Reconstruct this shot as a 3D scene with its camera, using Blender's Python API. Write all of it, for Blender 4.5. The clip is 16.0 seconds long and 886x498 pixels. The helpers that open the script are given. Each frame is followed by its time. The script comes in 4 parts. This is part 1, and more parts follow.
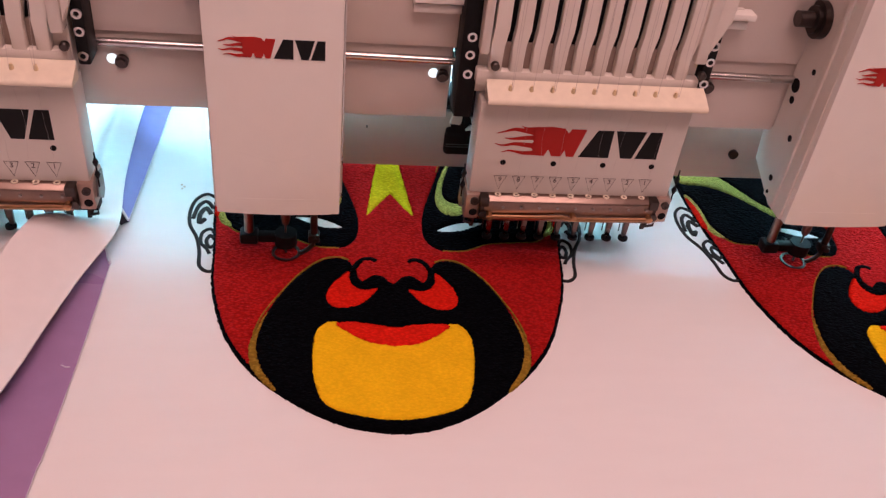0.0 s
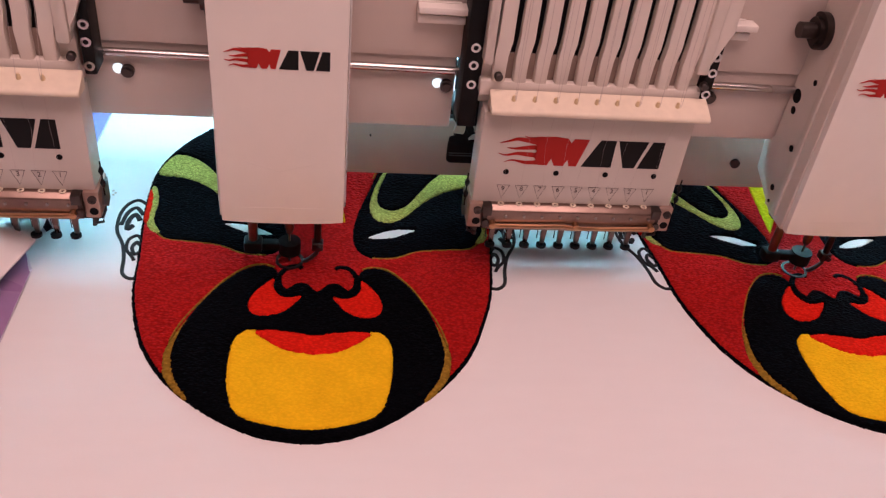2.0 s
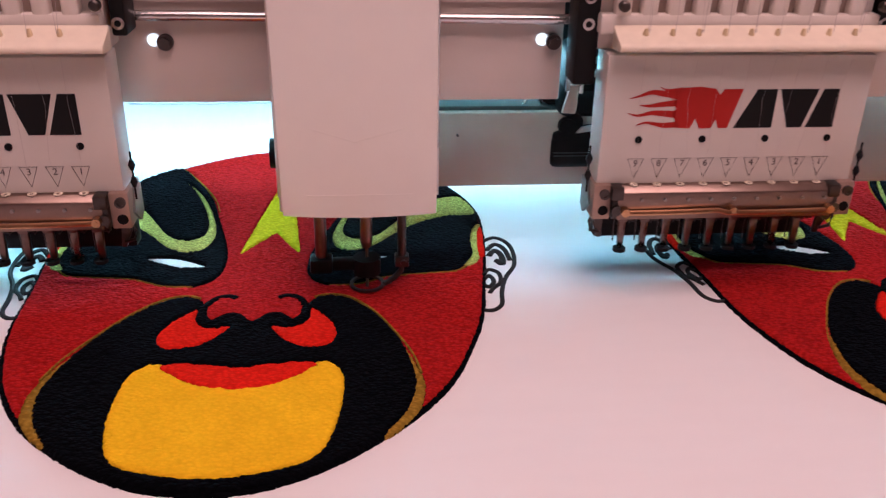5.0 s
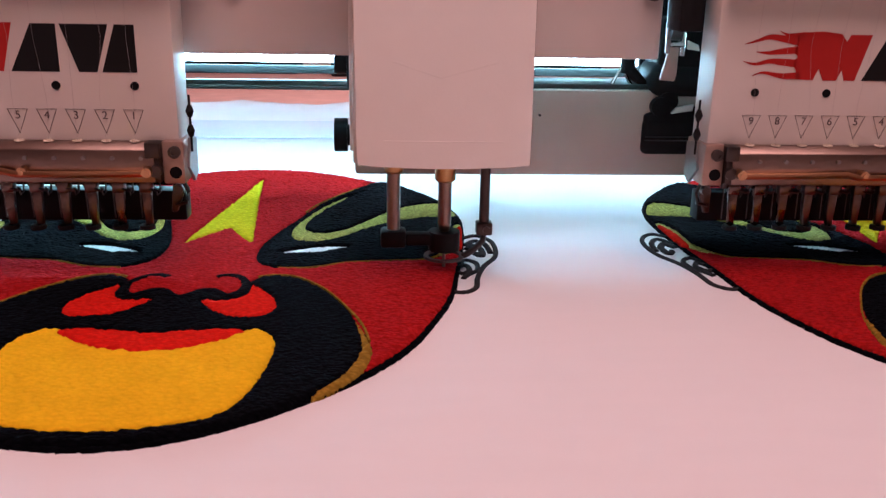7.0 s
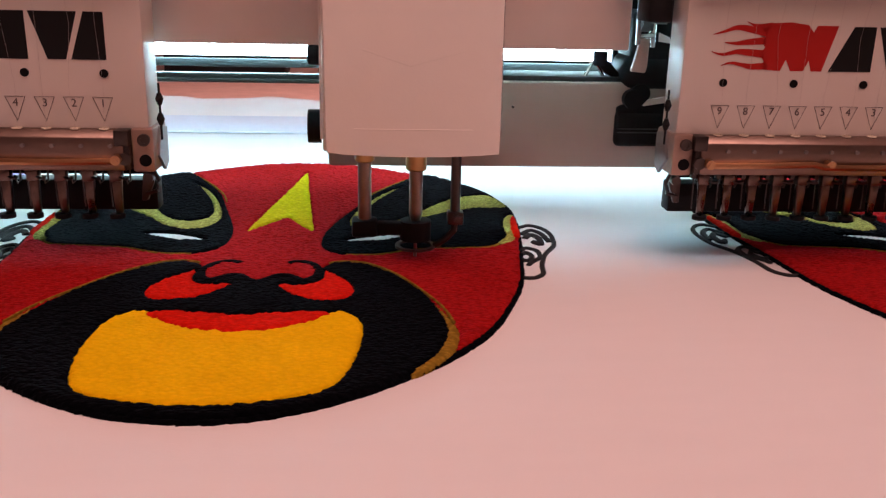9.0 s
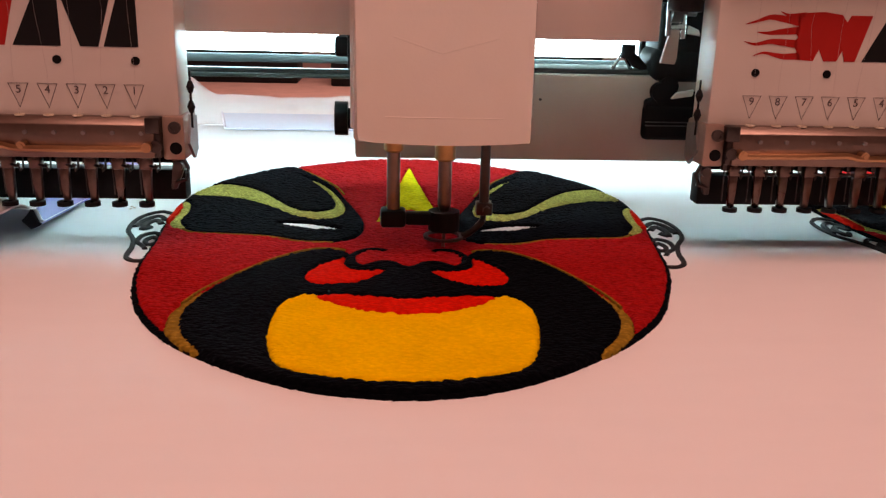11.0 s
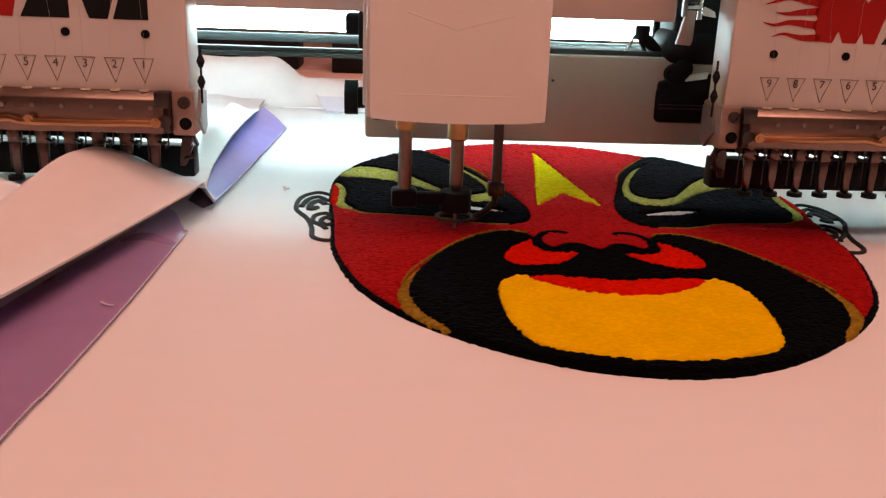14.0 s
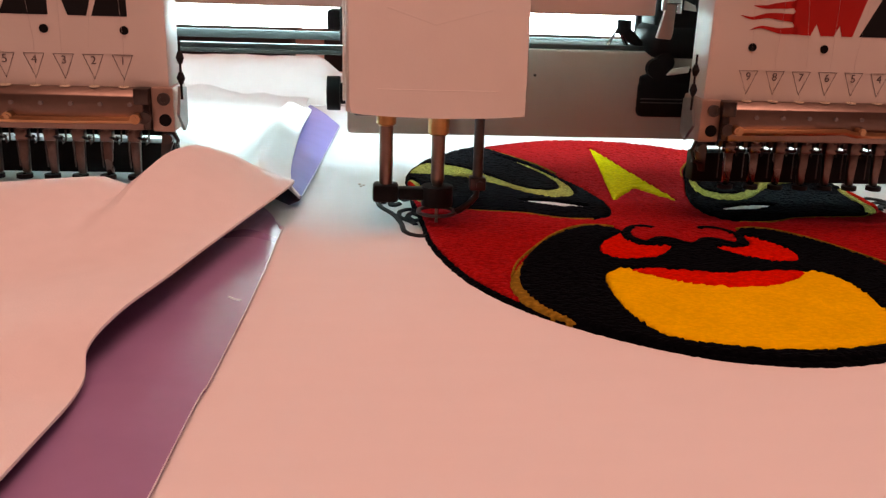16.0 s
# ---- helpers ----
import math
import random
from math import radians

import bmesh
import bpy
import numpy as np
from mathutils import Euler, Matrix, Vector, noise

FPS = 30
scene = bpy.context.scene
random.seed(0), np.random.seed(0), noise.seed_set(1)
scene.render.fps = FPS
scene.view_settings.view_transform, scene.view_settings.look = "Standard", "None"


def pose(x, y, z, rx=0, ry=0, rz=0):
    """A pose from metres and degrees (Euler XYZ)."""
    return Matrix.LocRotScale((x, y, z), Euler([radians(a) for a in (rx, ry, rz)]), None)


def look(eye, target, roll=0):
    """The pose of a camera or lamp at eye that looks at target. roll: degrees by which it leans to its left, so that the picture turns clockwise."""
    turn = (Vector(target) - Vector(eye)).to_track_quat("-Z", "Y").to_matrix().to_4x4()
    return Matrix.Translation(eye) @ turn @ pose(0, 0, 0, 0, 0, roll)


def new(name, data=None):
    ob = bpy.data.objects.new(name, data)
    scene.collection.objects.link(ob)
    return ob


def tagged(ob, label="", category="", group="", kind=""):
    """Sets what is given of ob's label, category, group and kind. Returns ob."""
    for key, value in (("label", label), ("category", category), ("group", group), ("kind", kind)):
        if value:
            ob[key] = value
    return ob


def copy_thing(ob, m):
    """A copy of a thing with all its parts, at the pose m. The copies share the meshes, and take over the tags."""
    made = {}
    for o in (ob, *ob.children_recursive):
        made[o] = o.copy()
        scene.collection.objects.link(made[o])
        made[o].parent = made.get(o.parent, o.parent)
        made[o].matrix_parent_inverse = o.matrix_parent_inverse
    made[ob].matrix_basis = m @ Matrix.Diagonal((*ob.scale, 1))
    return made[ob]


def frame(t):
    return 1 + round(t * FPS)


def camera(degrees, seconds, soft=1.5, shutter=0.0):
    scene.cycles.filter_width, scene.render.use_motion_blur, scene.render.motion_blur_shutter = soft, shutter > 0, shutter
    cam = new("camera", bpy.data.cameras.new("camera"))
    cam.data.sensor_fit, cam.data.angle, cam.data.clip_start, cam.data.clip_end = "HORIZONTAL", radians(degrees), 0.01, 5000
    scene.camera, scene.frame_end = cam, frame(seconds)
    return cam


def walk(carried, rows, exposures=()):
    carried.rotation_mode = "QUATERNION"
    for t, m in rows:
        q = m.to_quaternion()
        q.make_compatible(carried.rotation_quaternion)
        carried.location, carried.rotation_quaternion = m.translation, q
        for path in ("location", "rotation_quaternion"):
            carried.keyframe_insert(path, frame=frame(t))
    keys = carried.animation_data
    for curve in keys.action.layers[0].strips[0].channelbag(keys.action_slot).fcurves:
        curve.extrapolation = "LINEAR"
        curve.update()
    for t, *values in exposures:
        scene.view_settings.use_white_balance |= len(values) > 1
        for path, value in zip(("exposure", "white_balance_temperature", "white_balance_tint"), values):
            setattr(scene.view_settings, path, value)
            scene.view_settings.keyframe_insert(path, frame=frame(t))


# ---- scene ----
FOV = 53.88
PATH = [
    (0, 0.0302, -0.5318, 0.4371, 52.048, -5.682, -5.671),
    (0.5, 0.0299, -0.5317, 0.4411, 52.117, -5.753, -5.558),
    (1, 0.0296, -0.5320, 0.4406, 52.321, -5.818, -5.904),
    (1.5, 0.0292, -0.5339, 0.4389, 52.554, -5.787, -5.748),
    (2, 0.0277, -0.5320, 0.4417, 52.302, -5.762, -5.570),
    (2.5, 0.0264, -0.5346, 0.4426, 52.669, -5.743, -5.690),
    (3, 0.0273, -0.5340, 0.4435, 52.449, -5.439, -5.355),
    (3.5, 0.0285, -0.5310, 0.4370, 52.312, -5.204, -5.220),
    (4, 0.0216, -0.5283, 0.4006, 54.922, -4.151, -5.944),
    (4.5, 0.0141, -0.4966, 0.3256, 59.606, -1.129, -5.163),
    (6.8, -0.0288, -0.4425, 0.1616, 72.546, -1.596, -3.601),
    (7, -0.0270, -0.4416, 0.1551, 72.640, -1.021, -3.404),
    (7.5, -0.0272, -0.4412, 0.1481, 72.872, -1.099, -3.488),
    (8, -0.0188, -0.4400, 0.1495, 72.856, -0.996, -3.965),
    (8.5, -0.0184, -0.4438, 0.1496, 72.833, -1.156, -4.333),
    (9, -0.0178, -0.4456, 0.1482, 72.903, -1.287, -4.121),
    (9.5, -0.0260, -0.4455, 0.1423, 72.759, -1.433, -3.822),
    (9.7, -0.0270, -0.4457, 0.1429, 72.684, -1.219, -3.225),
    (11.8, -0.0279, -0.4456, 0.1363, 73.747, -1.415, -3.509),
    (12, -0.0282, -0.4449, 0.1393, 73.274, -1.268, -3.440),
    (12.5, -0.0265, -0.4439, 0.1377, 73.046, -1.383, -2.833),
    (13, -0.0315, -0.4426, 0.1376, 73.300, -1.646, -3.066),
    (13.5, -0.0298, -0.4413, 0.1343, 72.516, -1.781, -2.926),
    (14, -0.0337, -0.4415, 0.1325, 72.667, -2.030, -3.279),
    (14.5, -0.0360, -0.4433, 0.1350, 72.532, -1.757, -3.448),
    (15, -0.0319, -0.4444, 0.1338, 72.527, -1.742, -3.298),
    (15.5, -0.0328, -0.4434, 0.1316, 72.426, -1.959, -3.658),
    (16, -0.0271, -0.4431, 0.1313, 72.553, -1.760, -3.757),
]
SLIDE = [  # seconds, x and y of the stitched cloth on its frame
    (0, -0.0000, 0.0000),
    (0.5, -0.0151, -0.0002),
    (1, -0.0303, 0.0003),
    (1.5, -0.0441, 0.0005),
    (2, -0.0601, -0.0004),
    (2.5, -0.0754, -0.0005),
    (3, -0.0911, -0.0005),
    (3.5, -0.1065, -0.0007),
    (4, -0.1219, 0.0006),
    (4.5, -0.1365, -0.0007),
    (6.8, -0.2081, -0.0086),
    (7, -0.2152, -0.0076),
    (7.5, -0.2110, -0.0043),
    (8, -0.1949, -0.0054),
    (8.5, -0.1793, -0.0040),
    (9, -0.1633, -0.0034),
    (9.5, -0.1483, -0.0028),
    (9.7, -0.1425, -0.0038),
    (11.8, -0.0771, 0.0018),
    (12, -0.0712, 0.0000),
    (12.5, -0.0560, 0.0004),
    (13, -0.0406, -0.0004),
    (13.5, -0.0250, 0.0007),
    (14, -0.0102, 0.0009),
    (14.5, 0.0051, -0.0002),
    (15, 0.0200, 0.0010),
    (15.5, 0.0347, -0.0005),
    (16, 0.0482, 0.0033),
]
cam = camera(FOV, 16.0, soft=1.3, shutter=0.5)
walk(cam, [(t, pose(x, y, z, a, b, c)) for t, x, y, z, a, b, c in PATH],
     exposures=[(0, 0.02, 5560, 0), (2, 0.05, 5430, -2), (3.5, 0.05, 5350, -2), (4.5, 0.14, 5150, -2), (7, -0.02, 5450, 8), (9, -0.24, 6350, 13), (12, -0.22, 7200, 14), (16, -0.27, 7550, 17)])

# ---- light: warm hall lamps above, cold work light under the beam ----
world = bpy.data.worlds.new("hall")
world.use_nodes = True
world.node_tree.nodes["Background"].inputs[0].default_value = (1.0, 0.82, 0.74, 1)
world.node_tree.nodes["Background"].inputs[1].default_value = 0.05
scene.world = world


def area_lamp(name, m, sx, sy, watts, colour):
    d = bpy.data.lights.new(name, "AREA")
    d.shape, d.size, d.size_y, d.energy, d.color = "RECTANGLE", sx, sy, watts, colour
    ob = new(name, d)
    ob.matrix_world = m
    return ob


WARM = (1.0, 0.55, 0.47)
area_lamp("hall_lamp", look((0.3, -0.9, 2.2), (0.1, -0.1, 0)), 1.6, 1.6, 52, WARM)
area_lamp("hall_lamp", look((-2.0, 0.6, 2.2), (0.0, 0.2, 0)), 1.2, 1.2, 14, WARM)
# Unseen lamp added over the far floor to brighten the carpet.
area_lamp("hall_lamp", look((0.0, 6.0, 2.5), (0.0, 6.0, 0)), 3.0, 3.0, 160, WARM)


# ---- materials ----
def nodes_of(m):
    m.use_nodes = True
    nt = m.node_tree
    return nt, nt.nodes, nt.links, nt.nodes["Principled BSDF"]


def material(name, colour, rough=0.5, metal=0.0, spread=0.12, scale=40.0, bump=0.0, bump_scale=400.0, stretch=(1, 1, 1), shine=0.5):
    """A surface whose colour, gloss and relief vary at two scales."""
    m = bpy.data.materials.new(name)
    nt, n, l, b = nodes_of(m)
    tc = n.new("ShaderNodeTexCoord")
    mp = n.new("ShaderNodeMapping")
    mp.inputs["Scale"].default_value = stretch
    l.new(tc.outputs["Object"], mp.inputs["Vector"])
    big, small = n.new("ShaderNodeTexNoise"), n.new("ShaderNodeTexNoise")
    big.inputs["Scale"].default_value, small.inputs["Scale"].default_value = scale * 0.2, scale * 4
    big.inputs["Detail"].default_value = small.inputs["Detail"].default_value = 4
    for t in (big, small):
        l.new(mp.outputs["Vector"], t.inputs["Vector"])
    add = n.new("ShaderNodeMath")
    add.operation = "ADD"
    l.new(big.outputs["Fac"], add.inputs[0])
    l.new(small.outputs["Fac"], add.inputs[1])
    ramp = n.new("ShaderNodeMapRange")
    ramp.inputs["From Min"].default_value, ramp.inputs["From Max"].default_value = 0.6, 1.4
    ramp.inputs["To Min"].default_value, ramp.inputs["To Max"].default_value = 1 - spread, 1 + spread
    l.new(add.outputs[0], ramp.inputs["Value"])
    mul = n.new("ShaderNodeVectorMath")
    mul.operation = "SCALE"
    mul.inputs[0].default_value = colour
    l.new(ramp.outputs[0], mul.inputs["Scale"])
    l.new(mul.outputs[0], b.inputs["Base Color"])
    rr = n.new("ShaderNodeMapRange")
    rr.inputs["From Min"].default_value, rr.inputs["From Max"].default_value = 0.3, 0.7
    rr.inputs["To Min"].default_value, rr.inputs["To Max"].default_value = max(rough - 0.08, 0.02), min(rough + 0.1, 1)
    l.new(big.outputs["Fac"], rr.inputs["Value"])
    l.new(rr.outputs[0], b.inputs["Roughness"])
    b.inputs["Metallic"].default_value = metal
    b.inputs["Specular IOR Level"].default_value = shine
    if bump:
        bn, bp = n.new("ShaderNodeTexNoise"), n.new("ShaderNodeBump")
        bn.inputs["Scale"].default_value, bn.inputs["Detail"].default_value = bump_scale, 3
        l.new(mp.outputs["Vector"], bn.inputs["Vector"])
        bp.inputs["Strength"].default_value, bp.inputs["Distance"].default_value = bump, 0.001
        l.new(bn.outputs["Fac"], bp.inputs["Height"])
        l.new(bp.outputs[0], b.inputs["Normal"])
    return m


def loop_pile(name, colour, spread=0.3, rough=0.9, cell=340.0, rows=(1.0, 1.7, 1.0), fuzz=0.0, fuzz_tint=(1.0, 1.0, 1.0)):
    """Chenille: rows of soft thread loops; lighter crowns and shaded gaps are put into the colour."""
    m = bpy.data.materials.new(name)
    nt, n, l, b = nodes_of(m)
    tc, mp, vo = n.new("ShaderNodeTexCoord"), n.new("ShaderNodeMapping"), n.new("ShaderNodeTexVoronoi")
    mp.inputs["Scale"].default_value = rows
    l.new(tc.outputs["Object"], mp.inputs["Vector"])
    l.new(mp.outputs[0], vo.inputs["Vector"])
    vo.inputs["Scale"].default_value = cell
    no = n.new("ShaderNodeTexNoise")
    no.inputs["Scale"].default_value, no.inputs["Detail"].default_value = 45, 5
    l.new(tc.outputs["Object"], no.inputs["Vector"])
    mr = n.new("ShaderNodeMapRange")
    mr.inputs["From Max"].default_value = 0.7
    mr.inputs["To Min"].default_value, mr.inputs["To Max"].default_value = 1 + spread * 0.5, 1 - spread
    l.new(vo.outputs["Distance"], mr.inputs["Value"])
    m2 = n.new("ShaderNodeMapRange")
    m2.inputs["From Min"].default_value, m2.inputs["From Max"].default_value = 0.3, 0.7
    m2.inputs["To Min"].default_value, m2.inputs["To Max"].default_value = 0.94, 1.05
    l.new(no.outputs["Fac"], m2.inputs["Value"])
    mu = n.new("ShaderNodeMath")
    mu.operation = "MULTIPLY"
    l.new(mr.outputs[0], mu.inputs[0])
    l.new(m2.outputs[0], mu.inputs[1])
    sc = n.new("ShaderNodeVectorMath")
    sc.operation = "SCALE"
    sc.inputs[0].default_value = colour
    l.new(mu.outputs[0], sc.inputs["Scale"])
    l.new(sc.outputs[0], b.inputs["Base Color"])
    bp = n.new("ShaderNodeBump")
    bp.invert = True
    bp.inputs["Strength"].default_value, bp.inputs["Distance"].default_value = 0.8, 0.0012
    l.new(vo.outputs["Distance"], bp.inputs["Height"])
    l.new(bp.outputs[0], b.inputs["Normal"])
    b.inputs["Roughness"].default_value = rough
    b.inputs["Specular IOR Level"].default_value = 0.012
    b.inputs["Sheen Weight"].default_value, b.inputs["Sheen Roughness"].default_value = fuzz, 0.45
    b.inputs["Sheen Tint"].default_value = (*fuzz_tint, 1)
    return m


def glow(name, colour, power):
    m = bpy.data.materials.new(name)
    nt, n, l, b = nodes_of(m)
    b.inputs["Base Color"].default_value = (0.9, 0.9, 0.9, 1)
    b.inputs["Emission Color"].default_value = (*colour, 1)
    b.inputs["Emission Strength"].default_value = power
    return m


def clear(name, colour=(0.9, 0.92, 0.93)):
    m = bpy.data.materials.new(name)
    nt, n, l, b = nodes_of(m)
    b.inputs["Base Color"].default_value = (*colour, 1)
    b.inputs["Roughness"].default_value = 0.12
    b.inputs["Transmission Weight"].default_value = 0.9
    return m


CLOTH = material("white_twill", (0.755, 0.745, 0.755), 0.85, spread=0.018, scale=14, bump=0.05, bump_scale=900, stretch=(0.35, 1.5, 1))
LOOSE = material("loose_interlining", (0.77, 0.755, 0.76), 0.9, spread=0.03, scale=25, bump=0.2, bump_scale=1400)
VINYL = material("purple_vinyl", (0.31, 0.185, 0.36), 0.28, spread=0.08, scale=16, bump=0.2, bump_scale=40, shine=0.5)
# Same vinyl as VINYL, with the cold work light put into its colour.
VINYL_COLD_LIT = material("cold_lit_vinyl", (0.19, 0.185, 0.46), 0.45, spread=0.08, scale=16, bump=0.15, bump_scale=40, shine=0.2)
# Rear strip: the washed-out look of overexposure is put into this paler colour.
LILAC_WASHED = material("washed_out_lilac_vinyl", (0.60, 0.65, 0.76), 0.5, spread=0.05)
VINYL_EDGE = material("vinyl_cut_edge", (0.66, 0.64, 0.72), 0.3)
# Purple vinyl with shade put into its colour, for the turned end.
VINYL_SHADE = material("shaded_vinyl", (0.030, 0.018, 0.034), 0.35, spread=0.1, scale=60)
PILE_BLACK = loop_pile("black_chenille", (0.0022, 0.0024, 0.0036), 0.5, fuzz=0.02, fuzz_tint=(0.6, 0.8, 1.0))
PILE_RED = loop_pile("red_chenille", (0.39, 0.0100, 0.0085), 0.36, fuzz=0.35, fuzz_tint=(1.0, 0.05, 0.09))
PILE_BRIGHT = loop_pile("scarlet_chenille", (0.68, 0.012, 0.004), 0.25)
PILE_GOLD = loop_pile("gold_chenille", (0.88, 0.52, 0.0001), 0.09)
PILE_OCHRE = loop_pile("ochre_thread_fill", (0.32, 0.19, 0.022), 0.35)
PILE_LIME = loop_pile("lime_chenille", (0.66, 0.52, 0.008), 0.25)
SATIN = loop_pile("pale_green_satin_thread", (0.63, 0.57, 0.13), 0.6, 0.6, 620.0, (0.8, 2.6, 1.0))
THREAD_BLACK = material("black_thread", (0.004, 0.0045, 0.006), 0.85, spread=0.3, scale=200, bump=0.5, bump_scale=1500)
SLIT_WHITE = material("slit_cloth_white", (0.72, 0.72, 0.72), 0.5, spread=0.1, scale=60, bump=0.5, bump_scale=900, stretch=(0.3, 1.5, 1))
PAINT = material("cream_machine_paint", (0.72, 0.66, 0.60), 0.38, spread=0.03, scale=14, bump=0.05, bump_scale=900)
PLATE = material("front_plate_paint", (0.665, 0.615, 0.565), 0.42, spread=0.025, scale=14, bump=0.04, bump_scale=800)
SMOKED = material("dark_steel", (0.085, 0.072, 0.068), 0.38, 1.0, spread=0.15, scale=60, bump=0.1)
FOOT = material("worn_foot_steel", (0.16, 0.115, 0.10), 0.3, 1.0, spread=0.2, scale=80, bump=0.15, bump_scale=300)
COVER = material("white_cover_plastic", (0.80, 0.76, 0.71), 0.34, spread=0.025, scale=12, bump=0.04, bump_scale=700)
CREAM = material("yellowed_guide_plastic", (0.78, 0.69, 0.55), 0.45, spread=0.08, scale=40)
BEAM = material("beam_paint", (0.64, 0.56, 0.51), 0.42, spread=0.04, scale=10, bump=0.06, bump_scale=500)
GREY = material("grey_paint", (0.55, 0.425, 0.355), 0.45, spread=0.05, scale=12, bump=0.06, bump_scale=500)
# Slot ends: casing paint with the recess shade put into its colour.
SLOT_SHADE = material("shaded_slot_paint", (0.27, 0.20, 0.165), 0.6, spread=0.1, scale=30)
STEEL = material("bright_steel", (0.62, 0.60, 0.59), 0.24, 1.0, spread=0.08, scale=60, bump=0.1, bump_scale=500)
BED = material("needle_bed_steel", (0.25, 0.18, 0.15), 0.34, 1.0, spread=0.1, scale=50, bump=0.15, bump_scale=400)
AMBER = material("amber_guide_tip", (0.70, 0.56, 0.34), 0.4, spread=0.1)
# End brackets: the plate's colour with shade put into a browner tone.
BRACKET_SHADE = material("shaded_bracket_metal", (0.40, 0.28, 0.23), 0.4, 0.5, spread=0.12, scale=50, bump=0.1)
DULL = material("dull_steel", (0.30, 0.28, 0.27), 0.42, 1.0, spread=0.15, scale=60, bump=0.2, bump_scale=400)
BRASS = material("brass", (0.50, 0.30, 0.13), 0.32, 1.0, spread=0.15, scale=60, bump=0.1)
COPPER = material("copper_rod", (0.55, 0.32, 0.17), 0.3, 1.0, spread=0.12, scale=50)
BLACK = material("black_plastic", (0.006, 0.006, 0.007), 0.55, spread=0.2, scale=50, bump=0.1, shine=0.18)
# Near-black for the shade inside slots and holes; also on the clamp housing.
DARK = material("dark_shade_fill", (0.005, 0.005, 0.006), 0.7, shine=0.1)
RAIL = material("anodised_rail", (0.06, 0.072, 0.072), 0.48, 0.3, spread=0.1)
LOGO_RED = material("logo_red", (0.40, 0.012, 0.009), 0.5, spread=0.04, shine=0.25)
LOGO_BLACK = material("logo_black", (0.006, 0.006, 0.007), 0.55, spread=0.05, shine=0.2)
PRINT = material("print_grey", (0.10, 0.08, 0.08), 0.5)
GUT = material("fine_thread", (0.48, 0.42, 0.40), 0.5)
CARPET = material("salmon_carpet", (0.72, 0.52, 0.47), 0.95, spread=0.15, scale=30, bump=0.6, bump_scale=300)
WALLS = material("hall_wall", (0.55, 0.45, 0.42), 0.8, spread=0.06, scale=3)
TUBE = glow("cold_tube", (0.54, 0.88, 1.0), 38.0)
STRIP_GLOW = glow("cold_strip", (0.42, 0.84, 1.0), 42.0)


# ---- mesh helpers ----
def quad_box(bm, x0, x1, y0, y1, z0, z1, bevel=0.0, seg=2):
    made = bmesh.ops.create_cube(bm, size=1.0, matrix=Matrix.LocRotScale(
        ((x0 + x1) / 2, (y0 + y1) / 2, (z0 + z1) / 2), None, (abs(x1 - x0), abs(y1 - y0), abs(z1 - z0))))
    if bevel:
        edges = list({e for v in made["verts"] for e in v.link_edges})
        bmesh.ops.bevel(bm, geom=edges, offset=bevel, segments=seg, affect="EDGES", profile=0.5)


def rod(bm, a, b, r, n=14, r2=None):
    a, b = Vector(a), Vector(b)
    turn = (b - a).to_track_quat("Z", "Y").to_matrix().to_4x4()
    bmesh.ops.create_cone(bm, cap_ends=True, segments=n, radius1=r, radius2=r if r2 is None else r2, depth=(b - a).length,
                          matrix=Matrix.Translation((a + b) / 2) @ turn)


def tube(bm, pts, r, n=7, closed=False):
    """A bent wire through the points."""
    pts = [Vector(p) for p in pts]
    k = len(pts)
    rings = []
    for i, p in enumerate(pts):
        before, after = (pts[i - 1], pts[(i + 1) % k]) if closed else (pts[max(i - 1, 0)], pts[min(i + 1, k - 1)])
        d = (after - before).normalized()
        side = d.cross(Vector((0, 0, 1)))
        side = side.normalized() if side.length > 0.05 else d.cross(Vector((0, 1, 0))).normalized()
        up = side.cross(d)
        rings.append([bm.verts.new(p + r * (math.cos(a) * side + math.sin(a) * up)) for a in [2 * math.pi * j / n for j in range(n)]])
    for i in range(k if closed else k - 1):
        a, b = rings[i], rings[(i + 1) % k]
        for j in range(n):
            bm.faces.new((a[j], a[(j + 1) % n], b[(j + 1) % n], b[j]))
    if not closed:
        bm.faces.new(list(reversed(rings[0])))
        bm.faces.new(rings[-1])


def prism(bm, poly, lo, hi, axis="y", bevel=0.0):
    """A flat outline given a thickness from lo to hi along an axis."""
    def at(p, w):
        return {"y": (p[0], w, p[1]), "x": (w, p[0], p[1]), "z": (p[0], p[1], w)}[axis]
    low, high = [bm.verts.new(at(p, lo)) for p in poly], [bm.verts.new(at(p, hi)) for p in poly]
    k = len(poly)
    faces = [bm.faces.new(low), bm.faces.new(list(reversed(high)))]
    for i in range(k):
        faces.append(bm.faces.new((low[i], high[i], high[(i + 1) % k], low[(i + 1) % k])))
    if bevel:
        edges = list({e for f in faces for e in f.edges})
        bmesh.ops.bevel(bm, geom=edges, offset=bevel, segments=2, affect="EDGES", profile=0.5)


